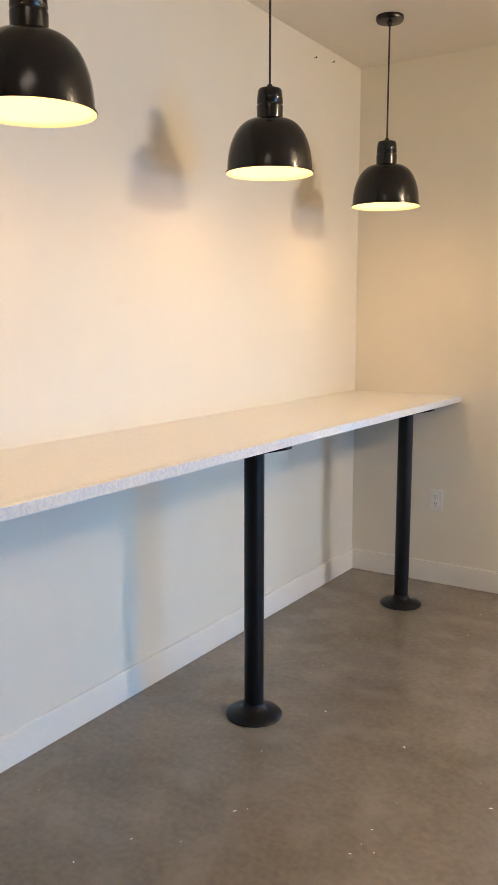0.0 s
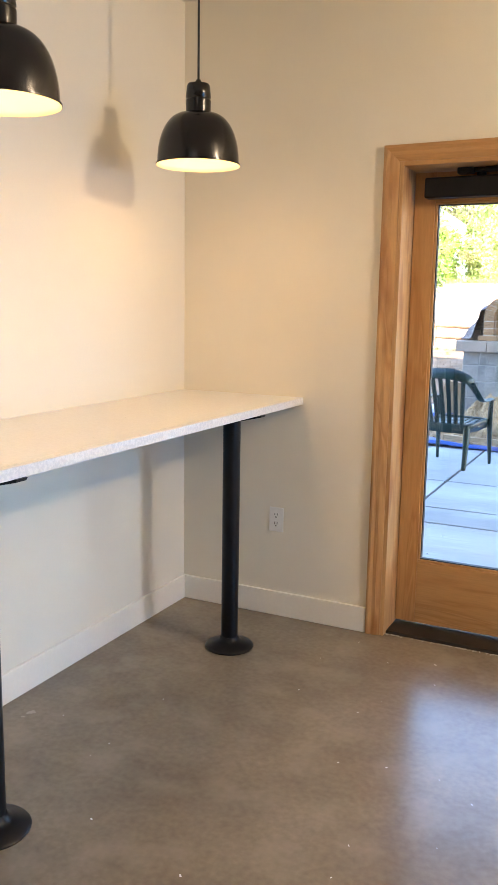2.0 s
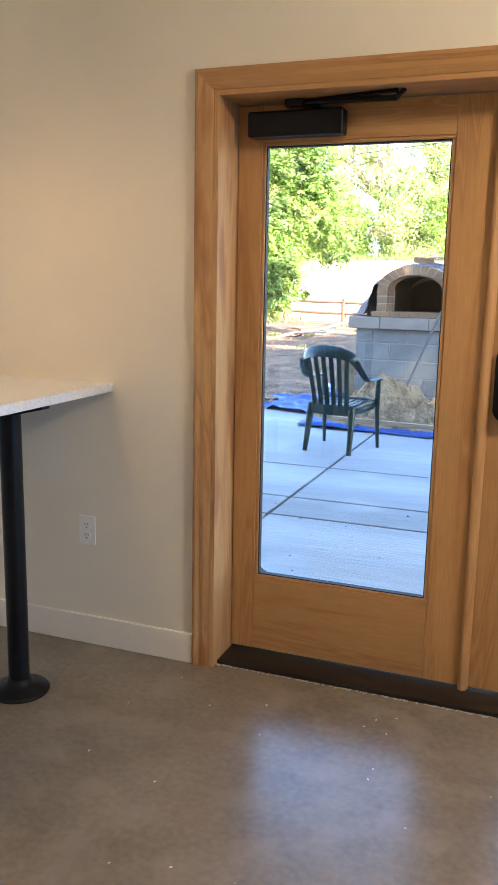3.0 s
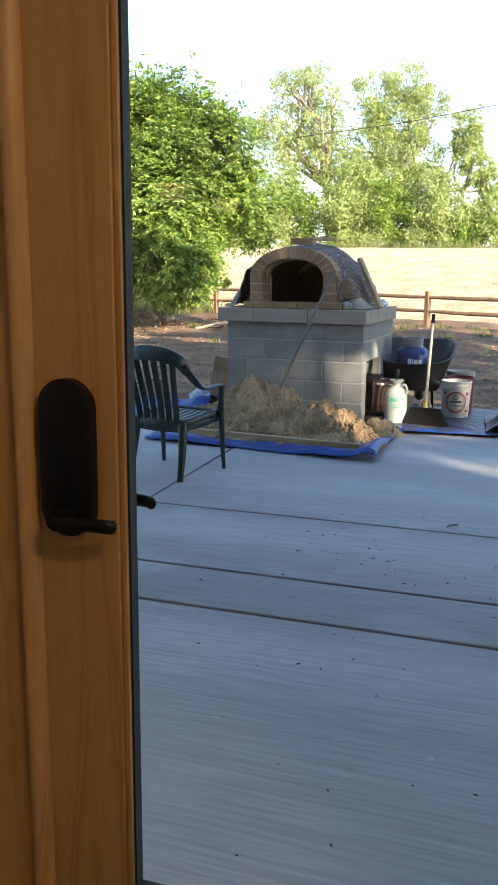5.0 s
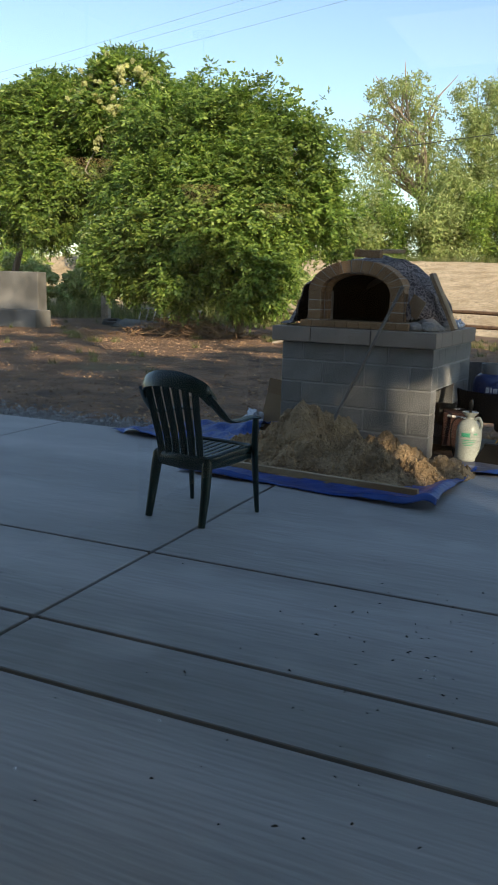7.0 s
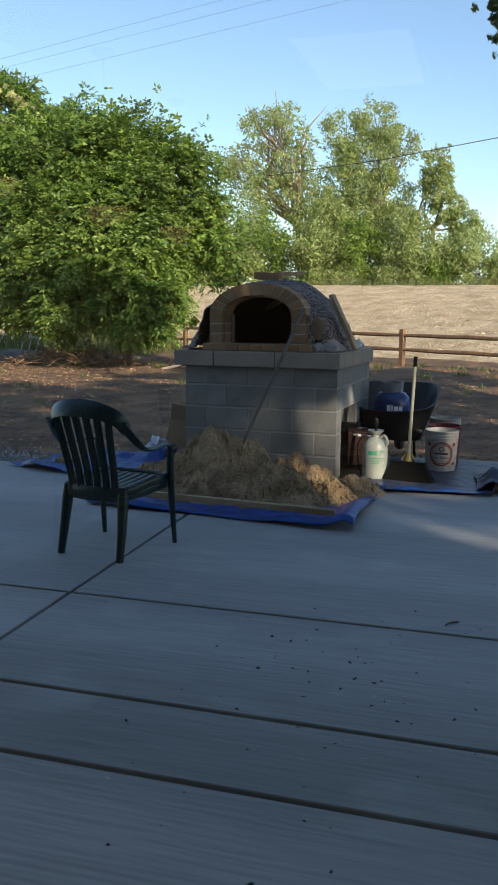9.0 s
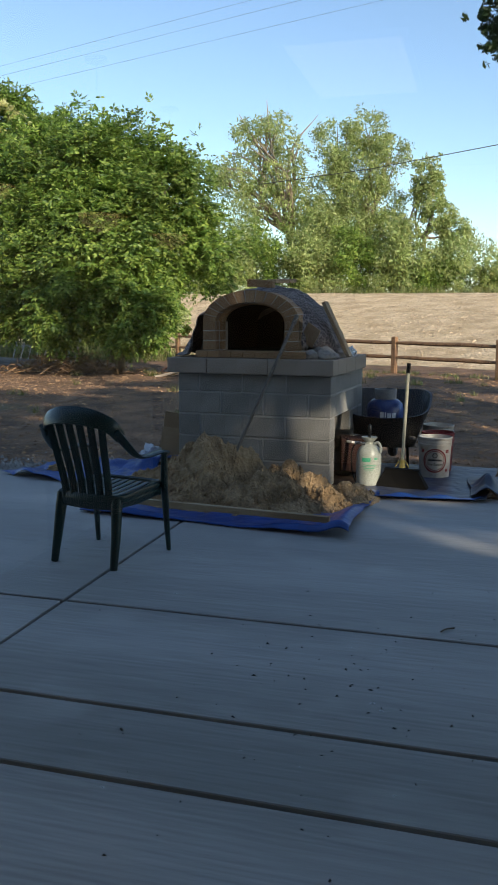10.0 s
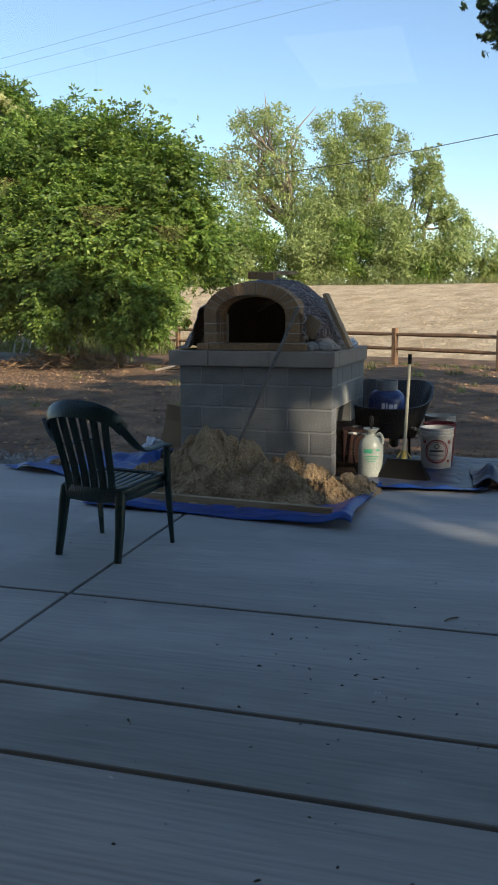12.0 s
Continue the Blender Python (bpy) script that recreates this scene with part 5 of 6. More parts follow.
def bar_round(parent, name, u0, u1, z0, z1, face, material, rad=lambda z: 0.1345 + 0.0415 * z, off=0.0014):
    bm = bmesh.new()
    rows = []
    for k in range(9):
        u = u0 + (u1 - u0) * k / 8
        row = []
        for w in (z0, z1):
            R = rad(w) + off
            th = radians(face) + u / R
            row.append(bm.verts.new((R * math.cos(th), R * math.sin(th), w)))
        rows.append(row)
    for a, b2 in zip(rows, rows[1:]):
        bm.faces.new((a[0], b2[0], b2[1], a[1]))
    return part(name, bm, material, parent)


p1 = pail("food_bucket", "scuffed white plastic food bucket with a round red print", 0.375, 12.2, True)
FACE = -86
on_round(p1, "printed_ring", 0.097, 0.111, 0.165, FACE, "red")
on_round(p1, "printed_ring", 0.084, 0.091, 0.165, FACE, "red")
on_round(p1, "printed_mark", 0.017, 0.027, 0.212, FACE, "ink", n=6)
bar_round(p1, "printed_line", -0.062, 0.062, 0.160, 0.178, FACE, "ink")
cu = bpy.data.curves.new("printed_words", 'FONT')
cu.body, cu.size, cu.align_x, cu.offset = "Soy Sauce", 0.034, 'CENTER', 0.0006
words = new("printed_words", cu)
flat_words = bpy.data.meshes.new_from_object(words.evaluated_get(bpy.context.evaluated_depsgraph_get()))
bpy.data.objects.remove(words)
bm = bmesh.new()
bm.from_mesh(flat_words)
for v in bm.verts:
    w = 0.122 + v.co.y
    R = 0.1345 + 0.0415 * w + 0.0016
    th = radians(FACE) + v.co.x / R
    v.co = (R * math.cos(th), R * math.sin(th), w)
part("printed_words", bm, "ink", p1)
bar_round(p1, "printed_stripe", 0.105, 0.135, 0.06, 0.085, FACE, "red")
bar_round(p1, "printed_stripe", -0.14, -0.105, 0.235, 0.265, FACE, "red")
bar_round(p1, "printed_stripe", 0.105, 0.14, 0.235, 0.265, FACE, "red")
p2 = pail("food_bucket", "red plastic bucket nested behind the white bucket", 0.385, 12.52, False)
p3 = pail("food_bucket", "white plastic bucket with a dark handle", 0.37, 12.86, True, PZ + 0.05)

sp = thing("garden_sprayer", "milky plastic pump sprayer with black pump handle", "sprayer", pose(-0.155, 11.62, PZ + 0.022))
part("tank", lathe([(0, 0), (0.098, 0), (0.106, 0.01), (0.108, 0.03), (0.108, 0.245), (0.104, 0.285), (0.085, 0.325), (0.055, 0.352), (0.040, 0.362), (0.036, 0.38), (0, 0.38)], 40), "poly", sp, "milky tank", True)
part("funnel", lathe([(0.036, 0.375), (0.042, 0.385), (0.068, 0.412), (0.070, 0.42), (0.03, 0.415), (0, 0.415)], 32), "poly", sp, "", True)
part("pump_rod", lathe([(0, 0.41), (0.012, 0.41), (0.012, 0.455), (0, 0.455)], 14), "black", sp, "", True)
part("pump_handle", lathe([(0, 0.45), (0.018, 0.45), (0.021, 0.47), (0.019, 0.51), (0.010, 0.525), (0, 0.525)], 18), "black", sp, "black pump handle", True)
part("side_grip", tube(curve_points([(0.045, -0.02, 0.36), (0.08, -0.03, 0.375), (0.105, -0.04, 0.33), (0.10, -0.04, 0.29)], 12), 0.014, 8), "poly", sp, "", True)
part("hose", tube(curve_points([(-0.03, -0.03, 0.355), (-0.09, -0.05, 0.37), (-0.145, -0.03, 0.30), (-0.15, 0.0, 0.15), (-0.125, 0.03, 0.03), (-0.07, -0.10, 0.012)], 28), 0.006, 8), "black", sp, "thin black hose", True)
part("wand", tube([(-0.20, 0.06, 0.36), (-0.16, 0.02, 0.365), (-0.03, 0.12, 0.34)], 0.012, 8), "pail", sp, "", True)
rt = lambda z: 0.108
bar_round(sp, "printed_label", -0.055, 0.02, 0.215, 0.25, -86, "green", rt)
bar_round(sp, "printed_label", 0.05, 0.085, 0.235, 0.25, -86, "green", rt)
for k in range(4):
    bar_round(sp, "printed_line", -0.05 + 0.004 * k, 0.075 - 0.01 * k, 0.185 - k * 0.014, 0.190 - k * 0.014, -86, "green", rt)

br = thing("push_broom", "black push broom standing upright with a pale handle", "broom", pose(0.135, 11.58, PZ + 0.022, 0, 0, -6))
bm = bmesh.new()
vs = [bm.verts.new(c) for c in ((-0.225, -0.06, 0), (0.225, -0.06, 0), (0.225, 0.06, 0), (-0.225, 0.06, 0), (-0.14, -0.028, 0.15), (0.14, -0.028, 0.15), (0.14, 0.028, 0.15), (-0.14, 0.028, 0.15))]
for f in ((3, 2, 1, 0), (4, 5, 6, 7), (0, 1, 5, 4), (1, 2, 6, 5), (2, 3, 7, 6), (3, 0, 4, 7)):
    bm.faces.new([vs[i] for i in f])
part("bristles", bm, "bristle", br, "black bristles")
part("broom_block", cut(-0.15, 0.15, -0.03, 0.03, 0.148, 0.160, 0.003), "bristle", br, "black broom block")
part("socket", tube([(0, 0, 0.172), (0, 0.0, 0.24)], [0.03, 0.018], 12), "yellow", br, "", True)
for sx in (-1, 1):
    part("brace", tube([(sx * 0.06, 0, 0.175), (sx * 0.03, 0, 0.225), (0, 0, 0.245)], 0.006, 6), "yellow", br)
part("handle", tube([(0, 0, 0.2), (0.015, 0.06, 0.98)], 0.0145, 12), "handle", br, "pale wooden handle", True)
part("grip", tube([(0.015, 0.06, 0.975), (0.0165, 0.066, 1.06)], 0.017, 12), "black", br, "", True)

wb = thing("wheelbarrow", "black plastic-tub wheelbarrow with its tub tipped towards the patio", "wheelbarrow", pose(-0.12, 12.75, PZ))
bm = bmesh.new()
low, top, inn, inl = [], [], [], []
for k in range(32):
    a = 2 * math.pi * k / 32
    sq = lambda p, c=math.cos(a), s=math.sin(a): (math.copysign(abs(c) ** p, c), math.copysign(abs(s) ** p, s))
    cx, sy = sq(0.55)
    low.append(bm.verts.new((0.27 * cx, 0.24 * sy, 0.22)))
    top.append(bm.verts.new((0.42 * cx, 0.40 * sy + 0.05, 0.62 + 0.11 * sy + 0.03 * abs(cx))))
    inn.append(bm.verts.new((0.40 * cx, 0.38 * sy + 0.05, 0.62 + 0.11 * sy + 0.03 * abs(cx))))
    inl.append(bm.verts.new((0.255 * cx, 0.225 * sy, 0.24)))
for a, b2 in ((low, top), (top, inn), (inn, inl)):
    for k in range(32):
        bm.faces.new((a[k], a[(k + 1) % 32], b2[(k + 1) % 32], b2[k]))
bm.faces.new(low), bm.faces.new(inl)
part("tub", bm, "tub", wb, "dusty black tub", True)
for sx in (-1, 1):
    part("shaft", tube([(sx * 0.12, 0.55, 0.25), (sx * 0.2, -0.1, 0.31), (sx * 0.30, -0.40, 0.34)], 0.018, 8), "deadwood", wb)
    part("leg", tube([(sx * 0.2, -0.05, 0.31), (sx * 0.22, -0.12, 0.02), (sx * 0.18, -0.2, 0.01)], 0.014, 8), "black", wb)
w = part("wheel", lathe([(0.05, -0.03), (0.17, -0.045), (0.195, -0.02), (0.195, 0.02), (0.17, 0.045), (0.05, 0.03)], 24), "rubber", wb, "", True)
w.matrix_basis = pose(0, 0.62, 0.19, 0, 90, 0)
tank = thing("propane_tank", "navy and grey propane cylinder standing in the wheelbarrow tub", "gas cylinder", pose(-0.135, 12.62, 0.215 + PZ) @ Matrix.Diagonal((1.14, 1.14, 1.08, 1)) @ pose(0, 0, 0.178))
part("cylinder", lathe([(0, 0.0), (0.12, 0.0), (0.152, 0.03), (0.155, 0.06), (0.155, 0.17), (0.145, 0.215), (0.11, 0.25), (0.05, 0.268), (0, 0.27)], 40), "tank", tank, "", True)
part("collar", lathe([(0.09, 0.245), (0.095, 0.30), (0.095, 0.345), (0.088, 0.345), (0.086, 0.25)], 28), "tankgrey", tank, "grey guard collar", True)
part("valve", lathe([(0, 0.26), (0.02, 0.26), (0.02, 0.30), (0.032, 0.31), (0.032, 0.33), (0, 0.33)], 14), "steel", tank, "", True)
rt2 = lambda z: 0.155
for u0, u1, z0, z1 in ((-0.03, 0.0, 0.10, 0.15), (0.008, 0.02, 0.10, 0.15), (0.03, 0.065, 0.10, 0.14), (0.072, 0.105, 0.10, 0.14), (-0.03, 0.11, 0.055, 0.085)):
    bar_round(tank, "printed_mark", u0, u1, z0, z1, -88, "white", rt2)
loose("plastic_crate", "dark red-brown crate standing in the shaded bay", "crate", cut(-0.16, 0.16, -0.14, 0.14, 0, 0.32, 0.012), "rust", pose(-0.36, 12.32, PZ + 0.02, 0, 0, 12))


# ---- fence ----
fence = thing("rail_fence", "weathered brown two-rail wooden fence at the foot of the bank", "fence")
for k in range(-6, 6):
    x, y = FENCE(k)
    g = ground_z(x, y) if y < 31 else 0.04
    part("post", cut(-0.065, 0.065, -0.065, 0.065, -0.3, 0.96, 0.012, Matrix.Translation((x, y, g)) @ pose(0, 0, 0, rng.uniform(-1.5, 1.5), rng.uniform(-1.5, 1.5), -31)), "fence", fence)
    x2, y2 = FENCE(k + 1)
    g2 = ground_z(x2, y2) if y2 < 31 else 0.04
    for h in (0.42, 0.80):
        mx = [(x + (x2 - x) * u, y + (y2 - y) * u, g + (g2 - g) * u + h + 0.02 * noise.noise(Vector((x + u * 3, h, 0)))) for u in np.linspace(0, 1, 7)]
        part("rail", tube(mx, [0.036, 0.05, 0.053, 0.055, 0.053, 0.05, 0.036], 7), "fence", fence)


# ---- trees ----
def leaves(name, clumps, count, size, material, parent, sub=11, tight=0.34, seed=1, droop=0.0, label=""):
    """Many single leaves gathered in sprays over a set of clumps, with gaps between them."""
    g = np.random.default_rng(seed)
    C = np.array([c[:3] for c in clumps], float)
    R = np.array([c[3:6] if len(c) > 4 else (c[3],) * 3 for c in clumps], float)
    wgt = R.prod(1) ** (2 / 3)
    wgt /= wgt.sum()
    per = max(1, sub)
    sc, sr = [], []
    for c, r, w in zip(C, R, wgt):
        n = max(4, int(per * len(clumps) * w))
        d = g.normal(size=(n, 3))
        d /= np.linalg.norm(d, axis=1)[:, None]
        rad = 0.45 + 0.62 * g.random(n)[:, None] ** 0.6
        sc.append(c + d * r * rad)
        sr.append(np.repeat(r[None] * tight, n, 0) * (0.55 + 0.8 * g.random((n, 1))))
    sc, sr = np.concatenate(sc), np.concatenate(sr)
    pw = sr.prod(1) ** (2 / 3)
    idx = g.choice(len(sc), count, p=pw / pw.sum())
    d = g.normal(size=(count, 3))
    d /= np.linalg.norm(d, axis=1)[:, None]
    pos = sc[idx] + d * sr[idx] * (g.random((count, 1)) ** 0.6)
    nrm = d * 0.6 + g.normal(size=(count, 3)) * 0.6 + np.array([0, 0, 0.35])
    nrm /= np.linalg.norm(nrm, axis=1)[:, None]
    t = np.cross(nrm, g.normal(size=(count, 3)))
    t[:, 2] -= droop
    t /= np.linalg.norm(t, axis=1)[:, None]
    b = np.cross(nrm, t)
    b /= np.linalg.norm(b, axis=1)[:, None]
    s = size * (0.55 + 0.9 * g.random((count, 1)))
    v = np.stack([pos - t * s, pos + b * s * 0.36 + nrm * s * 0.1, pos + t * s, pos - b * s * 0.36 + nrm * s * 0.1], 1).reshape(-1, 3)
    me = bpy.data.meshes.new(name)
    me.vertices.add(count * 4)
    me.vertices.foreach_set("co", v.astype(np.float32).ravel())
    me.loops.add(count * 4)
    me.loops.foreach_set("vertex_index", np.arange(count * 4, dtype=np.int32))
    me.polygons.add(count)
    me.polygons.foreach_set("loop_start", np.arange(0, count * 4, 4, dtype=np.int32))
    me.update(calc_edges=True)
    me.materials.append(M[material])
    ob = new(name, me)
    ob.parent = parent
    return tagged(ob, label)


def sprays(name, clumps, count, size, material, parent, sub=11, tight=0.34, seed=1, droop=0.35, label=""):
    """Compound leaves: leaflets in pairs along arching stems that grow outwards from clumps, with gaps between them."""
    g = np.random.default_rng(seed)
    unit = lambda v: v / np.maximum(np.linalg.norm(v, axis=1)[:, None], 1e-6)
    C = np.array([c[:3] for c in clumps], float)
    R = np.array([c[3:6] if len(c) > 4 else (c[3],) * 3 for c in clumps], float)
    wgt = R.prod(1) ** (2 / 3)
    wgt /= wgt.sum()
    sc, sr, so2 = [], [], []
    for c, r, w in zip(C, R, wgt):
        n = max(4, int(sub * len(clumps) * w))
        d = unit(g.normal(size=(n, 3)))
        sc.append(c + d * r * (0.45 + 0.62 * g.random(n)[:, None] ** 0.6))
        sr.append(np.repeat(r[None] * tight, n, 0) * (0.55 + 0.8 * g.random((n, 1))))
        so2.append(d)
    sc, sr, so2 = np.concatenate(sc), np.concatenate(sr), np.concatenate(so2)
    pw = sr.prod(1) ** (2 / 3)
    n = count // 9
    idx = g.choice(len(sc), n, p=pw / pw.sum())
    d = unit(g.normal(size=(n, 3)))
    root = sc[idx] + d * sr[idx] * g.random((n, 1)) ** 0.5
    out = unit(0.5 * d + 0.7 * so2[idx] + 0.45 * g.normal(size=(n, 3)) + np.array([0, 0, 0.12]))
    side = unit(np.cross(out, np.array([0, 0, 1.0]) + 0.35 * g.normal(size=(n, 3))))
    nrm = unit(0.45 * np.cross(side, out) + 0.7 * so2[idx] + 0.5 * g.normal(size=(n, 3)))
    ln = size * 4.2 * (0.7 + 0.6 * g.random((n, 1)))
    quads = []
    for k in range(9):
        f = (k // 2 + 1) / 5
        at = root + out * ln * f
        at[:, 2] -= (droop * ln * f * f)[:, 0]
        sgn = 0.0 if k == 8 else (1.0 if k % 2 else -1.0)
        t = unit(side * sgn * 0.9 + out * (0.45 if sgn else 1.0) - np.array([0, 0, droop * 0.7]) + 0.18 * g.normal(size=(n, 3)))
        b = unit(np.cross(nrm + 0.3 * g.normal(size=(n, 3)), t))
        s = size * (0.75 + 0.5 * g.random((n, 1))) * (1.15 - 0.4 * abs(f - 0.6))
        quads.append(np.stack([at, at + t * s + b * s * 0.42, at + t * s * 2.1, at + t * s - b * s * 0.42], 1))
    v = np.stack(quads, 1).reshape(-1, 3)
    m = n * 9
    me = bpy.data.meshes.new(name)
    me.vertices.add(m * 4)
    me.vertices.foreach_set("co", v.astype(np.float32).ravel())
    me.loops.add(m * 4)
    me.loops.foreach_set("vertex_index", np.arange(m * 4, dtype=np.int32))
    me.polygons.add(m)
    me.polygons.foreach_set("loop_start", np.arange(0, m * 4, 4, dtype=np.int32))
    me.update(calc_edges=True)
    me.materials.append(M[material])
    ob = new(name, me)
    ob.parent = parent
    return tagged(ob, label)


def limbs(parent, base, fork, clumps, r0, seed, bare=0, material="bark", twigs=2):
    """A tapered trunk to the fork, and bent limbs out to the clumps with twigs."""
    g = np.random.default_rng(seed)
    base, fork = Vector(base), Vector(fork)
    mid = base.lerp(fork, 0.5) + Vector(g.normal(0, 0.06, 3)) * r0 * 6
    part("trunk", tube(curve_points([base - Vector((0, 0, 0.3)), base, mid, fork], 12), [r0 * 1.35, r0 * 1.25] + [r0 * (1.1 - 0.5 * k / 10) for k in range(11)], 10), material, parent, "", True)
    for c in clumps:
        end = Vector(c[:3])
        span = (end - fork).length
        m1 = fork.lerp(end, 0.4) + Vector(g.normal(0, 0.12, 3)) * span
        pts2 = curve_points([fork - (end - fork).normalized() * r0 * 0.3, m1, end], 10)
        rr = r0 * 0.55
        part("limb", tube(pts2, [rr * (1 - 0.8 * k / 10) for k in range(11)], 7), material, parent, "", True)
        rad = c[3]
        for k in range(twigs):
            a = pts2[4 + int(g.integers(0, 6))]
            q = end + Vector(np.clip(g.normal(0, 0.4, 3), -0.6, 0.6)) * rad + Vector((0, 0, 0.15 * rad))
            bm = tube(curve_points([a, a.lerp(q, 0.5) + Vector(g.normal(0, 0.1, 3)) * rad, q], 6), [rr * (0.35 - 0.045 * j) for j in range(7)], 5)
            part("twig", bm, material, parent)


def tree(label, base, fork, clumps, r0, count, size, material, seed, sub=11, tight=0.34, droop=0.2, twigs=2, name="tree"):
    t = thing(name, label, "tree")
    limbs(t, base, fork, clumps[:15], r0, seed, material="poplarbark" if material == "poplar" else "bark", twigs=twigs)
    (sprays if material == "elder" else leaves)("crown", clumps, count, size, material, t, sub, tight, seed, droop)
    return t


A = [(-8.6, 24, 4.5, 1.6), (-10.2, 24.2, 4.8, 1.5), (-7.2, 24, 4.1, 1.5), (-9.4, 24, 6.1, 0.6), (-8.3, 24, 6.0, 0.55), (-7.3, 24, 5.6, 0.5), (-10.6, 24, 6.0, 0.7), (-6.4, 24, 5.0, 0.5), (-5.9, 24, 4.2, 0.45), (-6.3, 24.3, 3.2, 1.0), (-9.4, 23.6, 3.3, 1.7), (-11.0, 24.2, 3.6, 1.35),
     (-7.9, 23.2, 3.0, 1.5), (-9.0, 23.0, 1.9, 1.1), (-10.9, 23.8, 2.2, 1.15), (-11.8, 24.0, 2.9, 0.8), (-5.7, 24.4, 2.5, 0.55)]
gA = np.random.default_rng(77)
for k in range(34):
    u = gA.uniform(0, 1)
    x = -11.4 + 5.7 * u
    top = 6.3 - 0.20 * abs(x + 9.0) - (1.5 * max(0, u - 0.66))
    A.append((x, 24 + gA.uniform(-1.0, 0.6), top + gA.uniform(-0.45, 0.35), 0.22, 0.22, gA.uniform(0.35, 0.55)))
ta = tree("leafy green elder tree with a broad rounded crown", (-8.15, 24.0, 0.02), (-8.2, 24.0, 1.1), A, 0.13, 300000, 0.052, "elder", 3, sub=44, tight=0.2, droop=0.4)
leaves("pale_shoots", [(-9.2, 23.0, 2.6, 0.6), (-8.2, 22.9, 2.3, 0.5), (-9.9, 23.2, 1.9, 0.5), (-7.4, 22.6, 1.9, 0.4), (-6.6, 23.9, 1.3, 0.35)], 1500, 0.09, "yleaf", ta, 5, 0.3, 5, 0.2, "yellow-green young leaves")
sprays("lower_boughs", [(-7.3, 22.9, 1.75, 0.95), (-7.9, 23.0, 1.4, 0.6), (-6.8, 23.0, 1.4, 0.5), (-10.5, 22.9, 2.1, 0.95), (-9.5, 22.8, 1.6, 0.7), (-11.1, 23.1, 2.0, 0.9)], 70000, 0.05, "elder", ta, 40, 0.32, 6, 0.4, "dense lower boughs")
tube_pts = [(-8.05, 24.0, 0.0), (-8.35, 23.9, 0.6), (-8.7, 23.8, 1.3)]
part("trunk", tube(curve_points(tube_pts, 8), [0.09 - 0.004 * k for k in range(9)], 9), "bark", ta, "", True)
B = [(-12.9, 26, 6.3, 1.45), (-14.4, 26, 5.8, 1.5), (-16.0, 26, 5.6, 1.6), (-15.6, 25.6, 4.2, 1.4), (-15.2, 25.2, 3.3, 0.9), (-11.6, 26, 5.4, 1.3), (-16.6, 26, 3.8, 1.2), (-14.6, 25.6, 4.6, 1.0), (-13.2, 26.3, 5.0, 0.9), (-12.9, 26, 7.35, 0.5), (-14.0, 26, 7.0, 0.45), (-11.9, 26, 6.8, 0.4)]
tb = tree("spreading elder tree flecked with cream blossom", (-18.2, 27.0, 0.0), (-17.6, 26.8, 2.4), B, 0.16, 230000, 0.058, "elder", 8, sub=54, tight=0.22, droop=0.4)
leaves("blossom", [(-12.7, 25.2, 6.5, 1.35, 0.9, 1.1), (-11.9, 25.0, 5.7, 1.0, 0.7, 0.8), (-13.7, 25.2, 6.3, 0.9, 0.8, 0.8), (-12.5, 25.0, 5.3, 1.0, 0.7, 0.6)], 21000, 0.06, "blossom", tb, 60, 0.07, 12, 0.0, "flat cream blossom heads")
for k in range(14):
    a, q = Vector((-13.3, 25.2, 5.3)), Vector((-12.4 + gA.normal(0, 0.35), 24.7, 4.75 + gA.normal(0, 0.3)))
    part("bare_twig", tube(curve_points([a, a.lerp(q, 0.5) + Vector(gA.normal(0, 0.15, 3)), q], 6), [0.022 - 0.0025 * j for j in range(7)], 5), "deadwood", tb, "bare brown twig")

T1 = [(-16.4, 62, 11.2, 1.7), (-15.2, 62, 13.8, 1.5), (-13.7, 62.5, 14.4, 1.4), (-13.0, 62, 11.5, 1.6), (-14.6, 62, 9.6, 1.5), (-11.4, 62, 8.6, 1.8), (-17.6, 62, 11.6, 0.9), (-12.4, 62, 13.0, 1.1)]
t1 = tree("tall half-bare poplar with grey dead branches showing", (-12.2, 63, 2.8), (-12.6, 62.5, 7.5), T1, 0.36, 15000, 0.125, "poplar", 21, sub=70, tight=0.32, twigs=7)
for q in ((-17.2, 62, 13.2), (-16.2, 62, 15.6), (-10.6, 62, 15.2), (-14.2, 62, 16.4), (-18.4, 62, 12.0)):
    part("dead_branch", tube(curve_points([(-12.8, 62.4, 9.0), Vector((-13.6, 62, 11.4)).lerp(Vector(q), 0.4), q], 9), [0.16 - 0.0155 * k for k in range(10)], 6), "deadwood", t1, "bare grey branch")
T2 = [(-9.4, 63, 13.6, 1.7), (-7.2, 63, 14.0, 1.6), (-5.8, 63, 12.6, 1.5), (-8.0, 63, 11.4, 2.0), (-9.8, 63, 10.0, 1.8), (-6.6, 63, 9.4, 1.9), (-8.6, 63, 7.4, 2.2), (-5.4, 63, 7.6, 1.6), (-10.6, 63, 7.0, 1.8)]
tree("tall sunlit poplar with a ragged green crown", (-8.0, 64, 2.8), (-8.0, 63.5, 6.5), T2, 0.40, 46000, 0.105, "poplar", 22, sub=80, tight=0.30, twigs=5)
T3 = [(-3.2, 62, 11.0, 1.0), (-2.9, 62, 9.4, 1.1), (-2.2, 62, 8.3, 1.1), (-3.6, 62, 9.9, 0.7), (-1.2, 62, 7.3, 1.0), (-2.9, 62, 11.9, 0.6)]
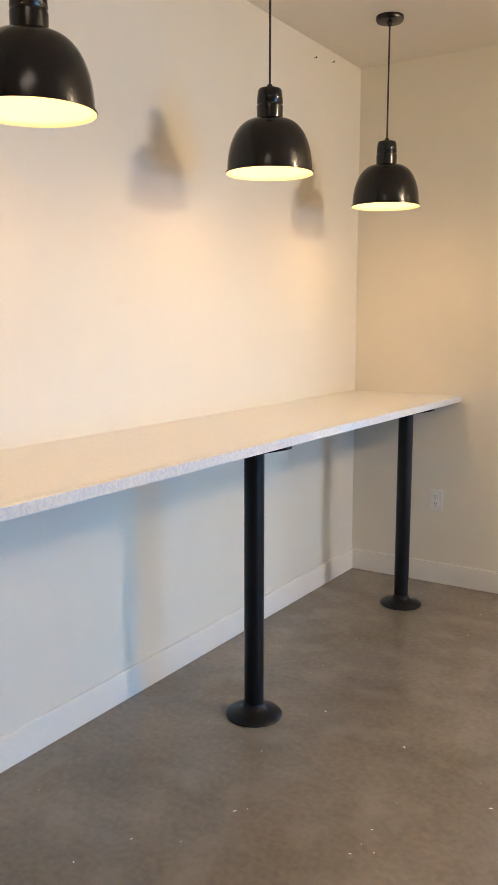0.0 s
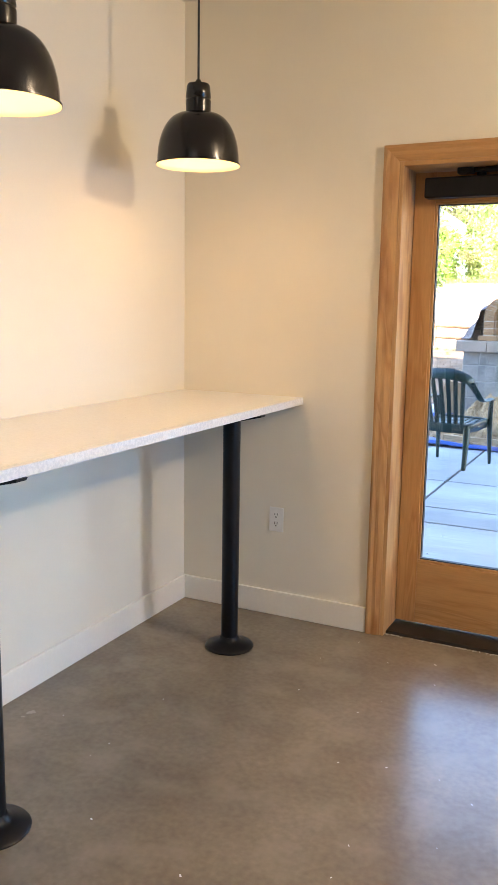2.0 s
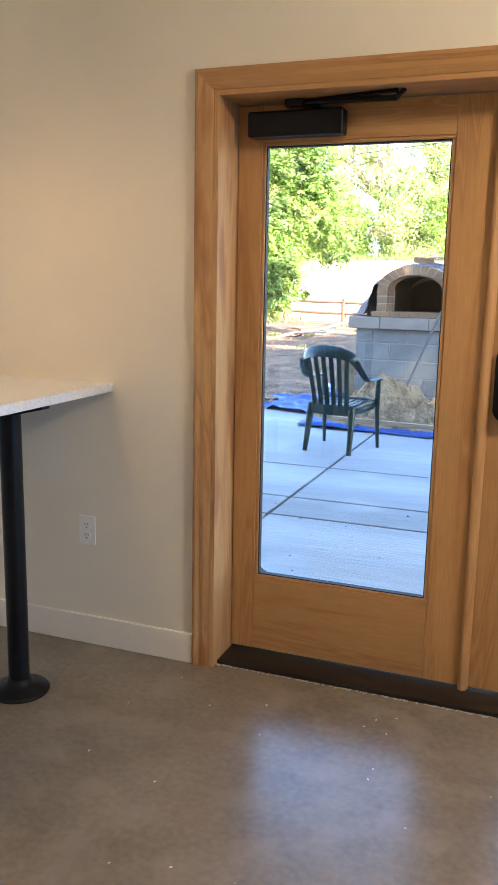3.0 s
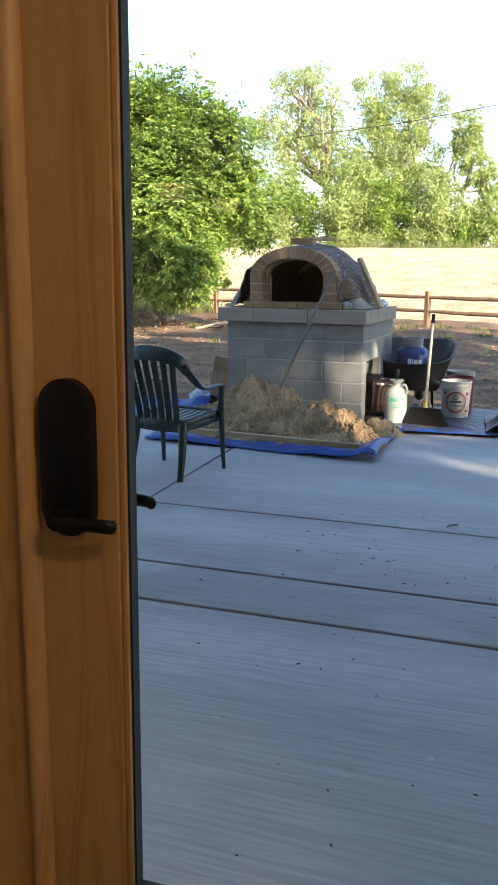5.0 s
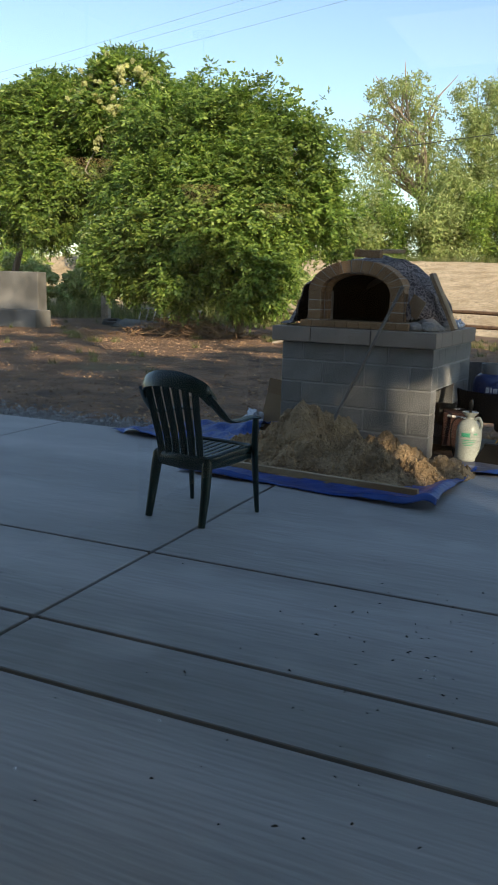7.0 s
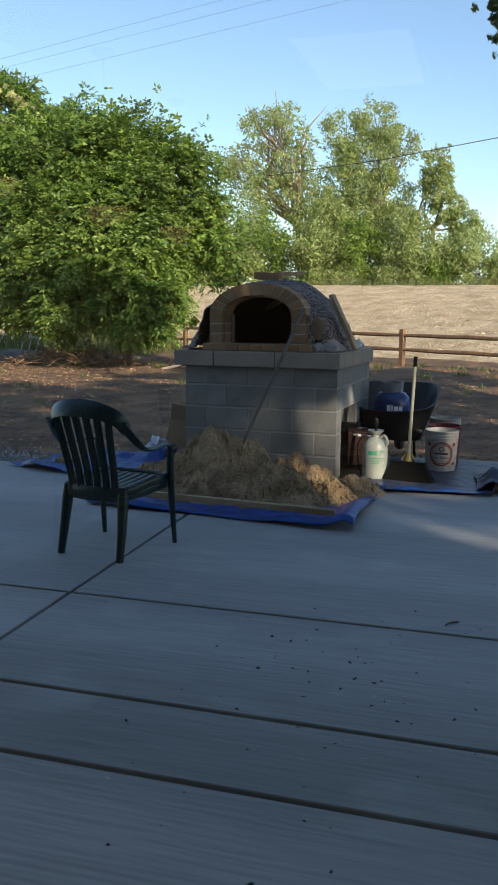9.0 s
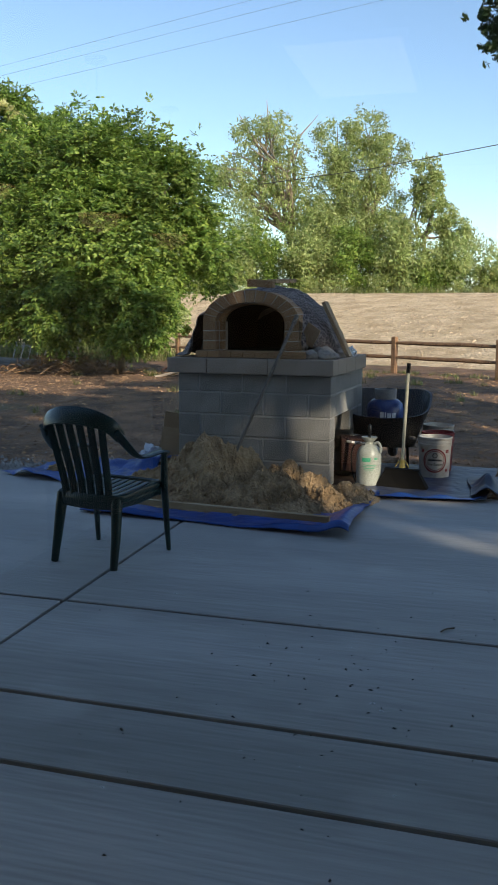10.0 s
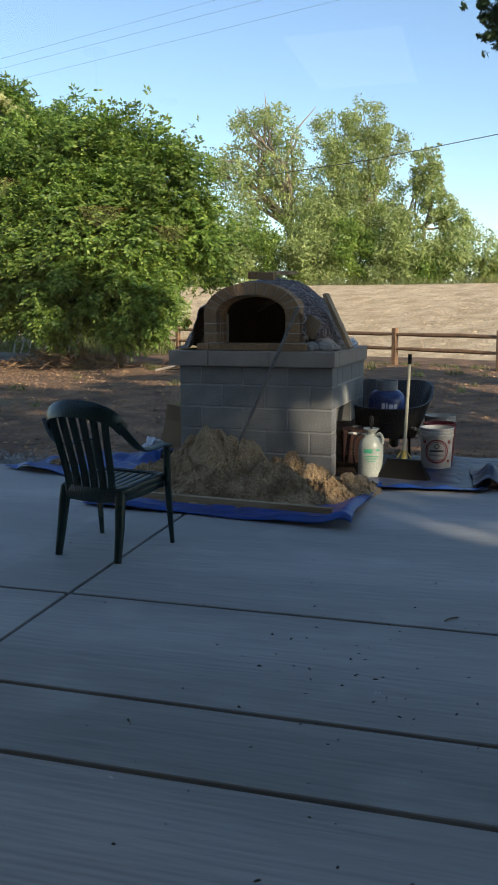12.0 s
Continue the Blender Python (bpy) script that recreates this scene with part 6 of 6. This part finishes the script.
tree("slim leaning tree with dark open foliage", (-3.1, 62, 2.8), (-3.2, 62, 7.0), T3, 0.2, 9000, 0.12, "poplar", 23, sub=40, tight=0.3, twigs=3)
g2 = np.random.default_rng(40)
for i in range(26):
    x = -34 + i * 1.75 + g2.uniform(-0.5, 0.5)
    h = g2.uniform(1.3, 2.4) * (1.5 if x < -5 else (0.8 if x > 1 else 1.15))
    cl = [(x + g2.uniform(-1, 1), 60 + g2.uniform(-1, 2.5), 2.7 + h * f, h * 0.62) for f in (0.35, 0.8, 1.25)]
    s = thing("bush", "sunlit green bush on top of the bank", "bush", None, "bushes on the bank")
    leaves("foliage", cl, 9000, 0.115, "poplar" if i % 3 else "elder", s, 26, 0.42, 50 + i, 0.1)
    part("stem", tube([(x, 60.5, 2.5), (x + 0.2, 60.5, 2.8 + h)], [0.07, 0.03], 6), "bark", s)
for i in range(12):
    x = -33 + i * 1.9 + g2.uniform(-0.5, 0.5)
    y = 33 + g2.uniform(-2, 3)
    if x > -11.5:
        continue
    h = g2.uniform(1.2, 2.3)
    s = thing("bush", "low light-green bush behind the elder trees", "bush", None, "bushes behind the elders")
    leaves("foliage", [(x, y, 0.1 + h * f, h * 0.75) for f in (0.4, 0.9)], 6000, 0.12, "poplar", s, 14, 0.3, 90 + i, 0.1)
    part("stem", tube([(x, y, -0.2), (x + 0.1, y, 0.2 + h)], [0.05, 0.02], 6), "bark", s)

for i in range(16):
    x = -52 + i * 2.2 + g2.uniform(-0.6, 0.6)
    y = 42 + g2.uniform(-3, 5)
    h = g2.uniform(2.2, 3.8)
    s = thing("bush", "tall green thicket far behind the elder trees", "bush", None, "thicket behind the elders")
    leaves("foliage", [(x + g2.uniform(-1, 1), y, 0.3 + h * f, h * 0.6) for f in (0.3, 0.75, 1.2)], 7000, 0.16, "poplar" if i % 2 else "elder", s, 24, 0.42, 130 + i, 0.1)
    part("stem", tube([(x, y, -0.2), (x + 0.2, y, 0.5 + h)], [0.09, 0.03], 6), "bark", s)

# crown clumps out of view, set to dapple the yard; only the bough shows
OAK = [(5.0, 8.9, 4.9, 1.6), (4.4, 7.6, 5.3, 1.0), (6.9, 11.5, 6.2, 2.4, 2.4, 1.1), (6.2, 14.0, 5.8, 1.5), (2.6, 16.4, 6.7, 0.6), (8.4, 14.4, 6.2, 1.8, 1.8, 0.9), (9.4, 11.4, 5.9, 2.2, 2.2, 0.9), (8.4, 8.6, 5.7, 1.8, 1.8, 0.8)]
oak1 = tree("large dark oak whose boughs overhang the yard", (6.8, 12.8, -0.08), (6.7, 12.8, 3.0), OAK, 0.34, 36000, 0.10, "oak", 31, sub=12, tight=0.3)
leaves("bough", [(0.5, 17, 5.5, 0.2), (0.9, 17, 5.55, 0.36), (0.72, 17, 5.1, 0.2), (1.1, 17, 5.35, 0.32), (1.35, 17, 5.9, 0.5), (0.85, 17, 5.9, 0.28)], 12000, 0.042, "oak", oak1, 16, 0.34, 37, 0.3)
part("limb", tube(curve_points([(2.2, 17, 6.2), (1.4, 17, 5.85), (0.8, 17, 5.3)], 8), [0.035 - 0.003 * k for k in range(9)], 6), "bark", oak1)

# unseen oak added so its crown blocks sun from the upper stand
SHADE_OAK = [(5.65, 5.0, 5.33, 0.45, 0.6, 0.75), (6.45, 4.9, 5.88, 0.5, 0.6, 0.72), (7.3, 4.8, 6.32, 0.6, 0.7, 0.75), (8.2, 5.2, 6.6, 0.9, 0.8, 0.7), (9.6, 6.2, 6.8, 1.3, 1.2, 0.9), (7.0, 5.6, 7.0, 1.0, 0.9, 0.6)]
shade_oak = tree("unseen dark oak added to shade the upper part of the stand", (9.8, 8.2, -0.08), (9.4, 7.6, 3.6), SHADE_OAK, 0.26, 42000, 0.09, "oak", 33, sub=40, tight=0.3)

# unseen grove of tall oaks, added to throw streaky shade on the yard
gG = np.random.default_rng(64)
shade_groves = [[], [], []]
for gx in np.arange(-17.0, 6.0, 1.55):
    for gy in np.arange(10.6, 27.5, 1.25):
        far = 25.3 if -13 < gx < -8 else (24.0 if gx < -8 else 22.4)
        if gy > far or (gy < 14.6 and gx < -0.3) or (gy < 13.3 and gx < 0.6) or gG.random() < (0.08 if gy > 23.5 else 0.6):
            continue
        h = 9.0 + 0.4 * (4.5 - gx) + gG.uniform(-0.8, 0.8)
        x, y = gx + gG.uniform(-0.6, 0.6) + 1.622 * h, gy + gG.uniform(-0.5, 0.5) - 1.554 * h
        shade_groves[0 if gx < -10 else (1 if gx < -3 else 2)].append((x, y, h, gG.uniform(0.8, 1.25), gG.uniform(0.6, 0.9), gG.uniform(0.22, 0.38)))
# small added clumps that dapple the sun on the right of the patio
for k in range(15):
    gx, gy, h = gG.uniform(-0.3, 4.0), gG.uniform(8.8, 11.2), gG.uniform(9.0, 11.5)
    shade_groves[2].append((gx + 1.622 * h, gy - 1.554 * h, h, gG.uniform(0.3, 0.55), 0.35, gG.uniform(0.12, 0.2)))
for k, cl in enumerate(shade_groves):
    c = np.mean([q[:3] for q in cl], 0)
    tree("unseen tall oak added to cast streaky shade over the yard", (c[0] + 1.0, c[1] - 1.0, -0.09), (c[0] + 0.4, c[1] - 0.4, c[2] * 0.6), cl, 0.3, 15000, 0.16, "oak", 300 + k, sub=7, tight=0.38)

# ---- grass, weeds, brush ----
def tufts(name, label, spots, blades, h, material, seed):
    g = np.random.default_rng(seed)
    verts, faces = [], []
    for x, y, z in spots:
        for k in range(blades):
            a, hh = g.random() * 6.28, h * (0.5 + g.random())
            dx, dy = math.cos(a), math.sin(a)
            lean = hh * (0.2 + 0.6 * g.random())
            w = 0.006 + 0.02 * h
            ox2, oy2 = g.normal(0, h * 0.35, 2)
            b = len(verts)
            verts += [(x + ox2 - dy * w, y + oy2 + dx * w, z), (x + ox2 + dy * w, y + oy2 - dx * w, z), (x + ox2 + dx * lean, y + oy2 + dy * lean, z + hh)]
            faces.append((b, b + 1, b + 2))
    return tagged(raw(name, verts, faces, material), label, "grass", "", "stuff")


sp2 = []
for k in range(60):
    x, y = g2.uniform(-16, 4), g2.uniform(15, 27)
    sp2.append((x, y, ground_z(x, y)))
for x, y in ((-11.5, 21.5), (-10.2, 20.4), (-12.2, 22.3), (-2.3, 25.2), (-1.9, 24.8), (0.2, 23.6), (-0.6, 22.6), (-2.2, 20.4), (-1.8, 20.2), (-9, 23.2), (-7, 23.4), (-6.2, 24)):
    sp2 += [(x + dx, y, ground_z(x, y)) for dx in (-0.12, 0, 0.12)]
tufts("weeds", "sparse green weeds growing in the dirt", sp2, 20, 0.13, "grass", 3)
crest = [(x, 48.0 + g2.uniform(0, 2.5), 2.72) for x in np.linspace(-40, 14, 700)]
tufts("crest_grass", "yellow-green grass along the top of the bank", crest, 9, 0.42, "grass", 4)
tufts("left_grass", "tall yellowing grass behind the elder trees", [(g2.uniform(-36, -9.5), g2.uniform(28.5, 34), 0.02) for k in range(900)], 10, 0.5, "grass", 6)
foot = []
for k in range(220):
    u = g2.uniform(-5, 4)
    x, y = FENCE(u)
    foot.append((x + g2.normal(0, 0.3), y - 0.2 + g2.normal(0, 0.3), 0.04))
tufts("fence_grass", "tufts of grass along the foot of the fence", foot, 9, 0.09, "grass", 5)

verts, faces = [], []
bm = bmesh.new()
for k in range(420):
    x, y = g2.normal(-9.6, 0.95), g2.normal(23.8, 0.5)
    z = 0.03 + 0.5 * g2.random() * math.exp(-((x + 9.6) / 1.1) ** 2)
    a, e, l = g2.random() * 6.28, g2.normal(0.15, 0.35), g2.uniform(0.2, 0.55)
    d = Vector((math.cos(a) * math.cos(e), math.sin(a) * math.cos(e), math.sin(e))) * l
    p = Vector((x, y, z))
    q = p + d * 0.5 + Vector(g2.normal(0, 0.04, 3))
    pts3 = [p, q, p + d]
    base_i = len(verts)
    side = d.cross(Vector((0, 0, 1))).normalized() * 0.012
    up3 = Vector((0, 0, 0.014))
    for c in pts3:
        verts += [tuple(c + side), tuple(c + up3), tuple(c - side)]
    for j in (0, 3):
        for m3 in range(3):
            faces.append((base_i + j + m3, base_i + j + (m3 + 1) % 3, base_i + j + 3 + (m3 + 1) % 3, base_i + j + 3 + m3))
tagged(raw("brush_pile", verts, faces, "chips"), "pile of dry brown twigs under the elder tree", "brush", "", "stuff")

# ---- old wall, post, scrap at the far side ----
ow = thing("old_wall", "stained block of old concrete wall in the yard", "wall")
part("wall_block", cut(-18.5, -14.35, 23.6, 24.0, -0.2, 1.6, 0.03), "oldcon", ow)
part("wall_block", cut(-18.5, -14.3, 23.4, 24.1, -0.2, 0.52, 0.03), "oldcon", ow)
loose("timber_post", "grey weathered timber post standing in the yard", "post", cut(-0.13, 0.13, -0.13, 0.13, -0.2, 1.25, 0.02), "deadwood", pose(-14.5, 27.2, 0, 2, 1, 12))
loose("tyre", "old dark tyre lying beside the timber post", "tyre", lathe([(0.16, 0.0), (0.3, 0.0), (0.34, 0.08), (0.3, 0.19), (0.16, 0.19), (0.16, 0)], 24), "rubber", pose(-13.7, 26.4, 0.0, 8, 4, 0), True)
gate = thing("metal_gate", "bent grey tubular gate leaning in the brush", "gate", pose(-13.3, 27.2, 0.03, -18, 0, 4))
for k in range(9):
    part("bar", tube([(k * 0.26, 0, 0), (k * 0.26 + 0.12, 0.02, 0.95)], 0.022, 6), "steel", gate)
for z in (0.1, 0.55, 0.93):
    part("rail", tube([(z * 0.12, 0, z), (2.1 + z * 0.12, 0, z)], 0.026, 6), "steel", gate)
loose("panel", "flat pale panel lying on the ground", "panel", cut(-0.9, 0.9, -0.5, 0.5, 0, 0.06, 0.01), "oldcon", pose(-12.4, 26.2, 0.06, 10, 3, 8))
g3 = np.random.default_rng(5)
for k in range(5):
    a = g3.uniform(-0.5, 0.7)
    c = Vector((-6.7 + 0.25 * k, 23.4 + g3.normal(0, 0.2), 0.05 + 0.05 * k))
    d = Vector((math.cos(a), math.sin(a), g3.uniform(0.05, 0.35))) * 0.7
    loose("scrap_pipe", "grey scrap pipe lying by the elder tree", "pipe", tube([c - d * 0.2, c + d], 0.035, 8), "steel" if k % 2 else "deadwood", Matrix.Identity(4))
rr = [(0.28 * math.cos(t), 0.0, 0.28 * math.sin(t)) for t in np.linspace(0, 6.283, 25)]
loose("iron_hoop", "rusty iron hoop propped in the scrap", "hoop", tube(rr, 0.022, 7), "rust", pose(-6.6, 23.7, 0.12, -68, 0, 20), True)

# ---- cables ----
for a, b2 in (((-27.0, 50, 16.3), (-11.1, 50, 18.6)), ((-27.0, 50, 15.75), (-8.3, 50, 18.35)), ((-24.8, 50, 15.2), (-3.9, 50, 17.95))):
    a, b2 = Vector(a), Vector(b2)
    d = b2 - a
    loose("power_cable", "thin power cable strung across the sky", "cable", tube([a - d * 1.2, a, b2, b2 + d * 1.2], 0.006, 5), "cable", Matrix.Identity(4))
a, b2 = Vector((-5.1, 48, 9.05)), Vector((1.5, 48, 9.99))
d = b2 - a
loose("power_cable", "dark power cable in front of the poplars", "cable", tube([a - d * 0.9 + Vector((0, 0, 0.3)), a, b2, b2 + d * 3 + Vector((0, 0, 0.8))], 0.02, 5), "cable", Matrix.Identity(4))
